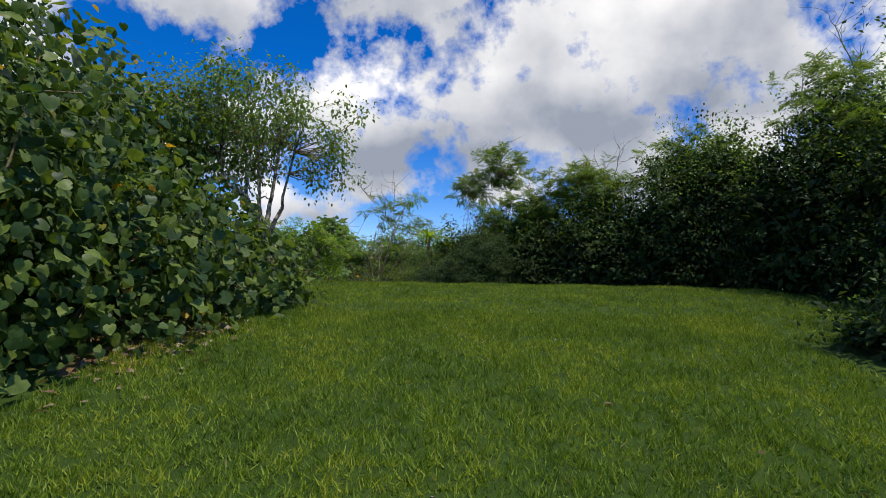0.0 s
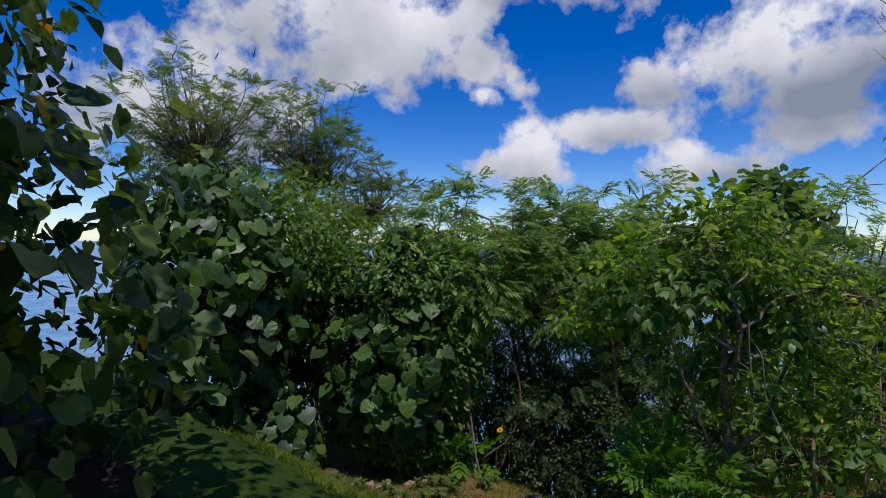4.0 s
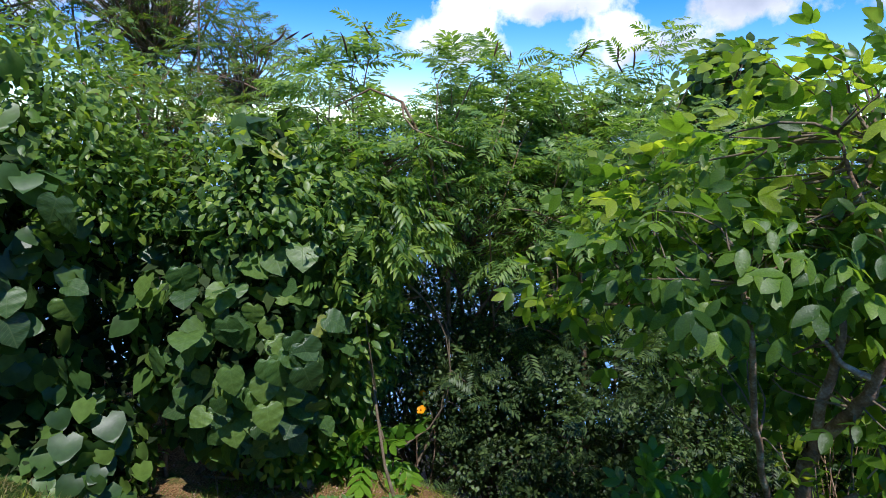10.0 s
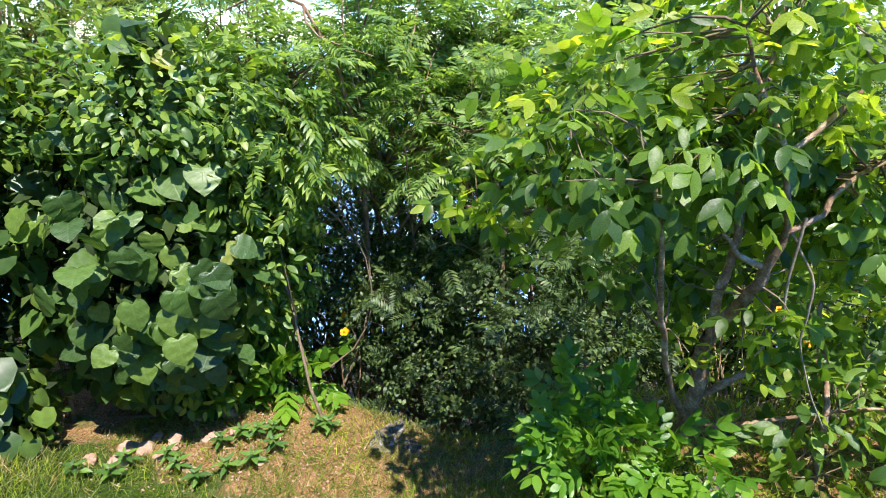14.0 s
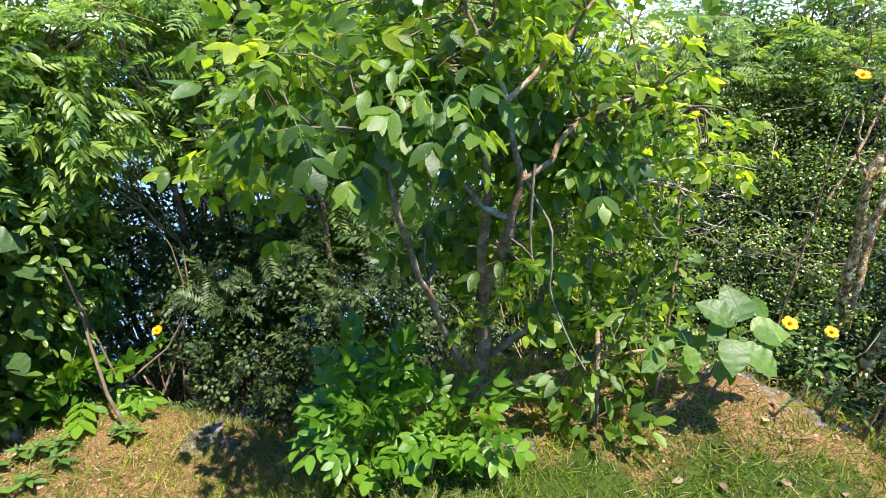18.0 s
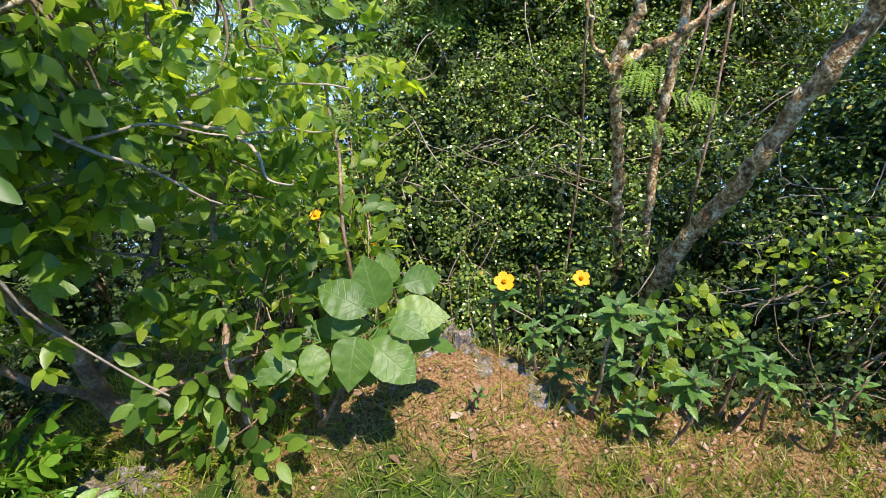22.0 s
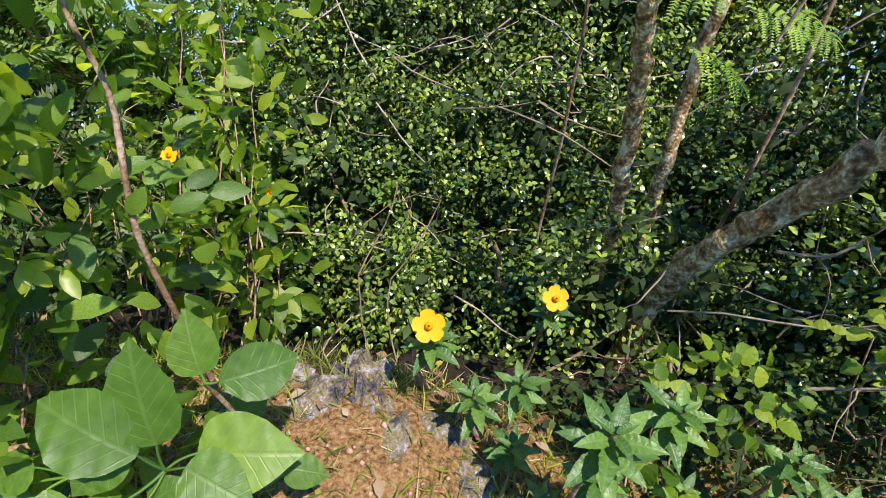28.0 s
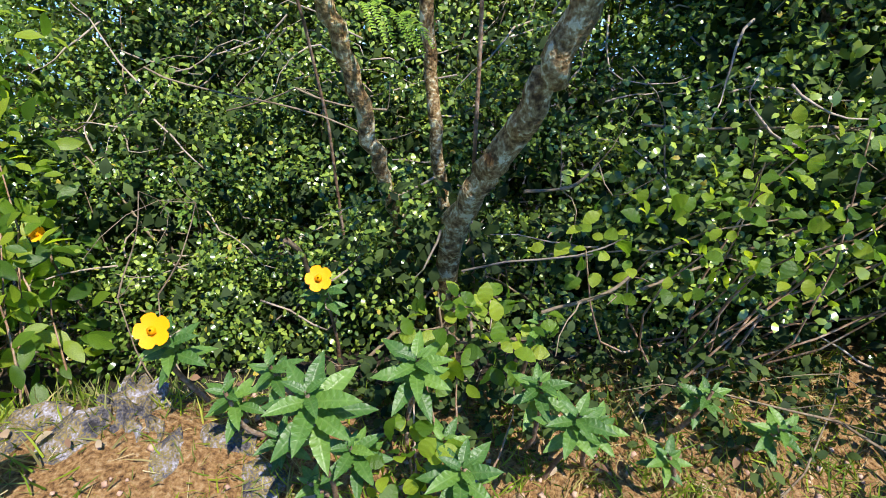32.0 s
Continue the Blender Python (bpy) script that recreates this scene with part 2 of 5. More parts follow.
feather_mat = leaf_material("feathery_leaf", (0.09, 0.175, 0.055), (0.175, 0.295, 0.085), (0.31, 0.43, 0.12), rough=0.45, trans=0.5)
crown_mat = leaf_material("tree_leaf", (0.06, 0.115, 0.028), (0.115, 0.195, 0.042), (0.22, 0.3, 0.06), rough=0.4, trans=0.45, yellow=(0.35, 0.14, 0.03))
grass_mat = leaf_material("grass_blade", (0.075, 0.135, 0.006), (0.15, 0.25, 0.01), (0.3, 0.38, 0.03), rough=0.7, trans=0.3, yellow=(0.36, 0.32, 0.12), patch=1.4)
dry_mat = leaf_material("dry_grass", (0.1, 0.155, 0.03), (0.21, 0.225, 0.065), (0.4, 0.32, 0.15), rough=0.7, trans=0.25, patch=3.0)
flowerleaf_mat = leaf_material("alder_leaf", (0.045, 0.12, 0.024), (0.08, 0.18, 0.034), (0.14, 0.26, 0.046), rough=0.42, spec=0.4, trans=0.3, single=True, veins=True)
bark_mat = mottled("grey_bark", [(0.36, (0.04, 0.028, 0.018)), (0.45, (0.13, 0.092, 0.058)), (0.52, (0.25, 0.185, 0.12)), (0.57, (0.46, 0.385, 0.28)), (0.65, (0.68, 0.61, 0.48))], scale=26, bump=0.6, dist=0.012, stretch=0.55)
lichen_mat = mottled("lichened_bark", [(0.34, (0.075, 0.042, 0.016)), (0.44, (0.22, 0.13, 0.05)), (0.51, (0.38, 0.25, 0.11)), (0.56, (0.5, 0.38, 0.19)), (0.61, (0.74, 0.66, 0.42))], scale=42, bump=1.0, dist=0.01, stretch=0.9, second=160)
brown_mat = mottled("brown_bark", [(0.3, (0.1, 0.06, 0.035)), (0.5, (0.26, 0.16, 0.095)), (0.64, (0.42, 0.31, 0.22)), (0.75, (0.6, 0.54, 0.46))], scale=14, bump=0.7, dist=0.01)
twig_mat = mottled("twig_bark", [(0.3, (0.09, 0.062, 0.036)), (0.7, (0.3, 0.235, 0.15))], scale=20, bump=0.4)
bleached_mat = mottled("bleached_twig", [(0.3, (0.2, 0.155, 0.11)), (0.7, (0.46, 0.38, 0.28))], scale=20, bump=0.3)
pod_mat = mottled("dry_pod", [(0.3, (0.045, 0.025, 0.015)), (0.7, (0.1, 0.055, 0.03))], scale=20)
petal_mat = mottled("yellow_petal", [(0.3, (0.74, 0.27, 0.0005)), (0.7, (0.84, 0.345, 0.001))], scale=30, rough=0.5, bump=0.15)
rock_mat = mottled("lichened_rock", [(0.34, (0.03, 0.028, 0.03)), (0.44, (0.1, 0.092, 0.098)), (0.5, (0.2, 0.15, 0.045)), (0.55, (0.2, 0.17, 0.15)), (0.61, (0.3, 0.28, 0.3)), (0.7, (0.5, 0.48, 0.5))], scale=22, bump=0.9, dist=0.015)
litter_mat = leaf_material("dead_leaf", (0.12, 0.06, 0.035), (0.25, 0.15, 0.09), (0.42, 0.33, 0.24), rough=0.8, trans=0.1)
stone_mat = mottled("pink_stone", [(0.3, (0.3, 0.17, 0.11)), (0.7, (0.55, 0.38, 0.28))], scale=10)


def ground_material():
    """Green turf that gives way to red soil with dry straw near the bank."""
    m, nt, p, out = material("turf_and_soil")
    N, L = nt.nodes.new, nt.links.new
    co = N("ShaderNodeTexCoord")

    def noise_tex(scale, detail=8.0):
        n = N("ShaderNodeTexNoise")
        n.inputs["Scale"].default_value, n.inputs["Detail"].default_value, n.inputs["Roughness"].default_value = scale, detail, 0.62
        L(co.outputs["Object"], n.inputs["Vector"])
        return n.outputs[0]

    turf = ramp_node(nt, [(0.3, (0.03, 0.06, 0.008)), (0.55, (0.055, 0.1, 0.012)), (0.75, (0.09, 0.12, 0.025))])
    L(noise_tex(6.0), turf.inputs[0])
    soil = ramp_node(nt, [(0.3, (0.05, 0.027, 0.014)), (0.4, (0.15, 0.078, 0.03)), (0.5, (0.27, 0.15, 0.06)), (0.6, (0.35, 0.22, 0.1)), (0.75, (0.48, 0.37, 0.22))])
    fine = noise_tex(120.0, 10.0)
    L(fine, soil.inputs[0])
    attr = N("ShaderNodeAttribute")
    attr.attribute_name = "soil"
    edge = N("ShaderNodeMath")
    edge.operation = "MULTIPLY_ADD"
    L(noise_tex(5.0), edge.inputs[0])
    edge.inputs[1].default_value = 1.6
    sub = N("ShaderNodeMath")
    sub.operation = "SUBTRACT"
    L(attr.outputs["Fac"], sub.inputs[0])
    sub.inputs[1].default_value = 0.8
    L(sub.outputs[0], edge.inputs[2])
    sharp = ramp_node(nt, [(0.4, (0, 0, 0)), (0.6, (1, 1, 1))])
    L(edge.outputs[0], sharp.inputs[0])
    mix = N("ShaderNodeMix")
    mix.data_type = "RGBA"
    L(sharp.outputs[0], mix.inputs[0])
    L(turf.outputs[0], mix.inputs[6])
    L(soil.outputs[0], mix.inputs[7])
    dark_ground = ramp_node(nt, [(0.3, (0.018, 0.014, 0.009)), (0.7, (0.06, 0.045, 0.03))])
    L(fine, dark_ground.inputs[0])
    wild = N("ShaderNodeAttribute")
    wild.attribute_name = "dark_ground"
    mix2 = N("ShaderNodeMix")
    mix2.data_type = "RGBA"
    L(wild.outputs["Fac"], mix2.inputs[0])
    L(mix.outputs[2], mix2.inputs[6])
    L(dark_ground.outputs[0], mix2.inputs[7])
    L(mix2.outputs[2], p.inputs["Base Color"])
    p.inputs["Specular IOR Level"].default_value = 0.2
    p.inputs["Roughness"].default_value = 0.95
    b = N("ShaderNodeBump")
    b.inputs["Strength"].default_value, b.inputs["Distance"].default_value = 0.8, 0.02
    L(fine, b.inputs["Height"])
    L(b.outputs[0], p.inputs["Normal"])
    return m


def sea_material():
    m, nt, p, out = material("sea_water")
    N, L = nt.nodes.new, nt.links.new
    co, n = N("ShaderNodeTexCoord"), N("ShaderNodeTexNoise")
    n.inputs["Scale"].default_value, n.inputs["Detail"].default_value = 0.15, 8.0
    L(co.outputs["Object"], n.inputs["Vector"])
    r = ramp_node(nt, [(0.35, (0.1, 0.28, 0.46)), (0.65, (0.28, 0.46, 0.58))])
    L(n.outputs[0], r.inputs[0])
    L(r.outputs[0], p.inputs["Base Color"])
    p.inputs["Roughness"].default_value = 0.25
    b = N("ShaderNodeBump")
    b.inputs["Strength"].default_value, b.inputs["Distance"].default_value = 0.6, 1.0
    L(n.outputs[0], b.inputs["Height"])
    L(b.outputs[0], p.inputs["Normal"])
    return m


ground_mat, sea_mat = ground_material(), sea_material()


# ---- mesh helpers ----
def mesh_of(name, verts, faces, mat, smooth=True):
    """A mesh from arrays of vertices and of equal-sided faces."""
    verts, faces = np.asarray(verts, np.float32).reshape(-1, 3), np.asarray(faces, np.int32)
    k = faces.shape[1]
    me = bpy.data.meshes.new(name)
    me.vertices.add(len(verts))
    me.vertices.foreach_set("co", verts.ravel())
    me.loops.add(faces.size)
    me.loops.foreach_set("vertex_index", faces.ravel())
    me.polygons.add(len(faces))
    me.polygons.foreach_set("loop_start", np.arange(0, faces.size, k, dtype=np.int32))
    if smooth:
        me.polygons.foreach_set("use_smooth", np.ones(len(faces), bool))
    me.update(calc_edges=True)
    me.validate()
    me.materials.append(mat)
    return me


def thing(name, base, label, category, group="", kind=""):
    ob = new(name)
    ob.empty_display_size = 0.1
    ob.location = base
    return tagged(ob, label, category, group, kind)


def part(name, me, parent, base=(0, 0, 0), label="", kind=""):
    """One mesh in world coordinates as a part of a thing that stands at base."""
    ob = new(name, me)
    ob.parent = parent
    ob.location = (-base[0], -base[1], -base[2])
    return tagged(ob, label, "", "", kind)


class Tubes:
    """Tapered stems gathered into one mesh."""

    def __init__(self, sides=6):
        self.v, self.f, self.n, self.sides = [], [], 0, sides

    def add(self, pts, radii, lump=0.0):
        pts = np.asarray(pts, float)
        n, s = len(pts), self.sides
        tang = np.gradient(pts, axis=0)
        tang /= np.linalg.norm(tang, axis=1)[:, None] + 1e-9
        ref = np.array([0.3, 0.9, 0.2])
        side = np.cross(tang, ref)
        side /= np.linalg.norm(side, axis=1)[:, None] + 1e-9
        up = np.cross(side, tang)
        a = np.arange(s) * 2 * np.pi / s
        r = np.asarray(radii, float)[:, None]
        if lump:
            r = r * np.ones((1, s))
            k = float(1 / max(r[0, 0], 0.01))
            for i in range(n):
                for j in range(s):
                    q = Vector(pts[i]) * (0.16 * k) + Vector((math.cos(a[j]), math.sin(a[j]), 0)) * 1.3
                    r[i, j] *= 1 + lump * 3.0 * noise.noise(q) + lump * 1.2 * noise.noise(q * 3.1)
        ring = pts[:, None] + side[:, None] * (np.cos(a) * r)[..., None] + up[:, None] * (np.sin(a) * r)[..., None]
        self.v.append(ring.reshape(-1, 3))
        i, j = np.meshgrid(np.arange(n - 1), np.arange(s), indexing="ij")
        q = np.stack([i * s + j, i * s + (j + 1) % s, (i + 1) * s + (j + 1) % s, (i + 1) * s + j], -1).reshape(-1, 4)
        self.f.append(q + self.n)
        self.n += n * s

    def mesh(self, name, mat):
        return mesh_of(name, np.concatenate(self.v), np.concatenate(self.f), mat)


rng = np.random.default_rng(7)


def wander(a, b, n=8, bow=0.1, jitter=0.02):
    """A crooked line from a to b."""
    a, b = np.asarray(a, float), np.asarray(b, float)
    t = np.linspace(0, 1, n)[:, None]
    length = np.linalg.norm(b - a)
    off = rng.normal(size=3) * bow * length
    p = a + (b - a) * t + off * (t * (1 - t) * 4)
    p[1:-1] += rng.normal(size=(n - 2, 3)) * jitter * length
    p[1:-1] = (p[:-2] + 2 * p[1:-1] + p[2:]) / 4
    return p


# ---- leaf shapes: x across, y to the tip, z up; unit length ----
def blade(outline, fold=0.25, droop=0.25, waves=0.0):
    """A leaf from half widths along its length: three points across, folded on the midrib, tip drooping."""
    v, n = [], len(outline)
    for i, (t, w) in enumerate(outline):
        z0 = -droop * t * t
        wave = waves * math.sin(i * 2.3)
        v += [(-w, t - 0.12 * w, z0 + fold * w + wave * w), (0, max(t, 0.0), z0), (w, t - 0.12 * w, z0 + fold * w - wave * w)]
    f = []
    for i in range(n - 1):
        k = 3 * i
        f += [(k, k + 1, k + 4), (k, k + 4, k + 3), (k + 1, k + 2, k + 5), (k + 1, k + 5, k + 4)]
    return np.array(v, float), np.array(f)


def fuller(outline, n=15):
    """The same outline with more points along a smooth curve."""
    o = np.array(outline, float)
    k = np.arange(len(o))
    s = np.linspace(0, len(o) - 1, n)
    m = np.gradient(o, axis=0)
    i = np.minimum(s.astype(int), len(o) - 2)
    u = (s - i)[:, None]
    h = (2 * u ** 3 - 3 * u ** 2 + 1) * o[i] + (u ** 3 - 2 * u ** 2 + u) * m[i] + (3 * u ** 2 - 2 * u ** 3) * o[i + 1] + (u ** 3 - u ** 2) * m[i + 1]
    return [(float(a), max(float(b), 0.0)) for a, b in h]


HEART_V = [(-0.15, 0.2), (-0.06, 0.4), (0.1, 0.53), (0.3, 0.58), (0.5, 0.54), (0.7, 0.41), (0.86, 0.22), (0.94, 0.1), (1.0, 0.0)]
heart_leaf = blade(fuller(HEART_V, 14), 0.1, 0.18, 0.07)
heart_plain = blade([(-0.15, 0.2), (0.12, 0.54), (0.5, 0.53), (0.82, 0.27), (1.0, 0.0)], 0.12, 0.2, 0.07)
ellip_leaf = blade([(0, 0.0), (0.14, 0.13), (0.38, 0.235), (0.62, 0.245), (0.84, 0.15), (0.95, 0.06), (1, 0)], 0.3, 0.22, 0.1)
narrow_leaf = blade([(0, 0.01), (0.12, 0.09), (0.35, 0.165), (0.58, 0.16), (0.82, 0.075), (1, 0)], 0.4, 0.35, 0.12)
obovate_leaf = blade(fuller([(0, 0.03), (0.1, 0.16), (0.25, 0.29), (0.42, 0.37), (0.6, 0.385), (0.76, 0.32), (0.9, 0.18), (1, 0.0)], 15), 0.25, 0.35, 0.1)
ovate_leaf = blade(fuller([(0, 0.02), (0.07, 0.22), (0.2, 0.35), (0.4, 0.4), (0.6, 0.36), (0.78, 0.23), (0.9, 0.1), (1, 0)], 17), 0.14, 0.22, 0.06)
lance_leaf = blade(fuller([(0, 0.025), (0.1, 0.095), (0.26, 0.165), (0.33, 0.155), (0.45, 0.195), (0.52, 0.178), (0.64, 0.165), (0.7, 0.14), (0.82, 0.1), (0.92, 0.045), (1, 0)], 22), 0.4, 0.3, 0.1)
small_leaf = (np.array([(0, 0, 0), (-0.27, 0.45, 0.08), (0.27, 0.45, 0.08), (0, 1, -0.1)], float), np.array([(0, 2, 1), (1, 2, 3)]))
round_leaf = (np.array([(0, 0, 0), (-0.29, 0.32, 0.09), (-0.25, 0.72, 0.05), (0, 1, -0.1), (0.25, 0.72, 0.05), (0.29, 0.32, 0.09)], float), np.array([(0, 5, 1), (1, 5, 4), (1, 4, 2), (2, 4, 3)]))
tree_leaf = blade([(0, 0.01), (0.35, 0.27), (0.7, 0.22), (1, 0)], 0.3, 0.3)


def feather(pinnae=7, leaflets=9, reach=0.42, wide=0.1):
    """A twice-divided leaf: pinnae in pairs, each with two rows of narrow leaflets."""
    v, f = [], []

    def tri(a, b, c):
        k = len(v)
        v.extend((a, b, c))
        f.append((k, k + 1, k + 2))

    for i in range(pinnae):
        t = 0.16 + 0.8 * i / (pinnae - 1)
        size = reach * (0.65 + 0.5 * math.sin(math.pi * (0.15 + 0.75 * t)))
        for s in (-1, 1):
            root = Vector((0, t, -0.25 * t * t))
            way = Vector((s * 0.86, 0.3 + 0.5 * t, -0.25 + 0.2 * math.sin(i * 2.1 + s))).normalized()
            perp = Vector((-way.y * s, way.x * s, 0)).normalized() * s
            for j in range(leaflets):
                u = (j + 0.6) / leaflets
                at = root + way * (size * u) + Vector((0, 0, -0.16 * u * u * size * 2))
                half = size / leaflets * 0.48
                long = wide * (1 - 0.35 * u)
                for e in (-1, 1):
                    tip = at + perp * (e * long) + way * (long * 0.45)
                    tri(at - way * half, at + way * half, tip)
    tri(Vector((-0.006, 0, 0)), Vector((0.006, 0, 0)), Vector((0, 1, -0.25)))
    return np.array([tuple(p) for p in v]), np.array(f)




def frond(pairs=9, reach=0.36, wide=0.05):
    """A feathery leaf whose side branches are slim drooping blades."""
    v, f = [], []
    for i in range(pairs):
        t = 0.1 + 0.88 * i / (pairs - 1)
        size = reach * (0.6 + 0.55 * math.sin(math.pi * (0.12 + 0.8 * t)))
        for s in (-1, 1):
            root = Vector((0, t, -0.25 * t * t))
            way = Vector((s * 0.86, 0.3 + 0.45 * t, -0.22 + 0.2 * math.sin(i * 2.1 + s))).normalized()
            perp = Vector((-way.y, way.x, 0)).normalized() * wide
            mid = root + way * (size * 0.5) + Vector((0, 0, 0.02))
            k = len(v)
            v.extend((root, mid - perp, mid + perp, root + way * size + Vector((0, 0, -0.06))))
            f += [(k, k + 1, k + 2), (k + 1, k + 3, k + 2)]
    k = len(v)
    v.extend((Vector((-0.006, 0, 0)), Vector((0.006, 0, 0)), Vector((0, 1, -0.25))))
    f.append((k, k + 1, k + 2))
    return np.array([tuple(p) for p in v]), np.array(f)


feather_fine = frond()
feather_near = feather(7, 12, 0.42, 0.07)


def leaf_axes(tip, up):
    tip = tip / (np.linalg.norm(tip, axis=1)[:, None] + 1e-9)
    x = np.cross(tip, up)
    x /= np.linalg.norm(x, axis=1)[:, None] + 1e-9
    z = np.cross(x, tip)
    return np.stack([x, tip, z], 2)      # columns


def scatter(name, template, pos, tip, up, size, mat):
    """Many leaves joined into one mesh."""
    tv, tf = template
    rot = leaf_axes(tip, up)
    v = np.einsum("nij,kj->nki", rot, tv) * np.asarray(size)[:, None, None] + pos[:, None]
    f = tf[None] + (np.arange(len(pos)) * len(tv))[:, None, None]
    return mesh_of(name, v, f.reshape(-1, tf.shape[1]), mat)


def leaf_objects(name, template, pos, tip, up, size, mat, parent, base, label=""):
    """Leaves as parts of their own that share one mesh."""
    key = (name, mat.name, len(template[0]))
    if key not in leaf_objects.made:
        leaf_objects.made[key] = mesh_of(name, template[0], template[1], mat)
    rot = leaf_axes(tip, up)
    for p, r, s in zip(pos, rot, size):
        ob = new(name, leaf_objects.made[key])
        ob.parent = parent
        m = Matrix([(*(r[i] * s), p[i] - base[i]) for i in range(3)] + [(0, 0, 0, 1)])
        ob.matrix_basis = m


leaf_objects.made = {}


def blob_points(blobs, n, shell=0.55, lump=0.28, freq=2.2):
    """Points in the outer shell of lumpy ellipsoids, and their outward directions. Inner parts of overlapping ones are left out."""
    vol = np.array([b[3] * b[4] + b[4] * b[5] + b[3] * b[5] for b in blobs])
    pick = rng.choice(len(blobs), int(n * 1.6), p=vol / vol.sum())
    B = np.array(blobs)[pick]
    d = rng.normal(size=(len(pick), 3))
    d /= np.linalg.norm(d, axis=1)[:, None]
    k = np.array([noise.noise(Vector(q) * freq + Vector((float(s) * 3.1, 0, 0))) for q, s in zip(d, pick)]) if lump else np.zeros(len(pick))
    k2 = np.array([noise.noise(Vector(q) * freq * 3.3 + Vector((0, float(s) * 3.1, 0))) for q, s in zip(d, pick)]) if lump else k
    r = (1 - shell * rng.random(len(pick)) ** 1.7) * (1 + lump * (k + 0.6 * k2))
    p = B[:, :3] + d * B[:, 3:6] * r[:, None]
    keep = np.ones(len(p), bool)
    for i, b in enumerate(blobs):
        q = (p - np.array(b[:3])) / np.array(b[3:6])
        keep &= (pick == i) | ((q ** 2).sum(1) > (1 - shell) ** 2 * 0.8)
    g = ground_z(p[:, 0], p[:, 1])
    keep &= p[:, 2] > g + 0.01
    p, d = p[keep][:n], d[keep][:n]
    return p, d


def compound(pairs=4, leaflet=0.4, shape=None):
    """A pinnate leaf: pairs of elliptic leaflets and one at the tip."""
    lv, lf = shape or ellip_leaf
    V, F = [], []
    spots = [(0.25 + 0.62 * i / max(pairs - 1, 1), s) for i in range(pairs) for s in (-1, 1)] + [(0.95, 0)]
    for t, s in spots:
        a = -s * (1.05 - 0.3 * t)
        c, q = math.cos(a), math.sin(a)
        droop = -0.25 * t * t
        p = lv * leaflet * (0.75 + 0.4 * t)
        x, y = p[:, 0] * c - p[:, 1] * q, p[:, 0] * q + p[:, 1] * c
        z = p[:, 2] + droop - 0.35 * np.abs(x)
        F.append(lf + len(V) * len(lv))
        V.append(np.stack([x, y + t, z], 1))
    n = len(V) * len(lv)
    V.append(np.array([(-0.012, 0, 0), (0.012, 0, 0), (0, 1, -0.24)]))
    F.append(np.array([(n, n + 1, n + 2)]))
    return np.concatenate(V), np.concatenate(F)


def hang(d, wild=0.3):
    """Tip and upper side of broad leaves that hang with their faces outward."""
    n = len(d)
    tip = np.array([0, 0, -0.8]) + d * 0.35 + rng.normal(size=(n, 3)) * wild
    up = d * 0.8 + np.array([0.15, -0.1, 0.95]) + rng.normal(size=(n, 3)) * 0.4
    return tip, up


def spray(d, out=0.7, lift=0.15, wild=0.6):
    """Tip and upper side of leaves that hang outward from a bush."""
    n = len(d)
    tip = d * out + rng.normal(size=(n, 3)) * wild + np.array([0, 0, -0.35 + lift])
    up = d * 0.7 + np.array([0.05, -0.05, 0.8]) + rng.normal(size=(n, 3)) * 0.35
    return tip, up


def bank_edge(x):
    """How far the bank reaches before the slope falls away."""
    return np.where(x < -2, 12.83 - 0.08 * np.abs(x + 2), 12.83 + 0.05 * (x + 2))


def ground_z(x, y):
    x, y = np.asarray(x, float), np.asarray(y, float)

    def ss(a, b, v):
        t = np.clip((v - a) / (b - a), 0, 1)
        return t * t * (3 - 2 * t)

    z = -1.35 + 1.33 * ss(-2, 9.5, y) - 0.15 * ss(10.3, 12.3, y)
    z = z - 0.5 * ss(-3.15, -4.1, x) * ss(10.8, 12.0, y)
    z = z + 0.13 * np.exp(-((x + 2.3) ** 2 / 0.1 + (y - 12.66) ** 2 / 0.06))
    z = z - 0.05 * np.exp(-((x + 1.6) ** 2 / 0.12 + (y - 12.85) ** 2 / 0.12))
    z = z - 0.22 * np.exp(-((x + 3.5) ** 2 / 0.06 + (y - 12.55) ** 2 / 0.09))
    z = z + 0.06 * np.exp(-((x + 4.55) ** 2 / 0.2 + (y - 12.3) ** 2 / 0.12))
    edge = bank_edge(x)
    d = np.maximum(y - edge, 0)
    west = np.maximum(-8.5 - x, 0)
    z = z - np.minimum(np.where(d < 2, 0.9 * d, 1.8 + 0.5 * (d - 2)) + 0.5 * west, 30)
    z = z + 0.02 * np.sin(3.1 * x + 1.3 * y) * np.sin(2.3 * y - x)
    return z


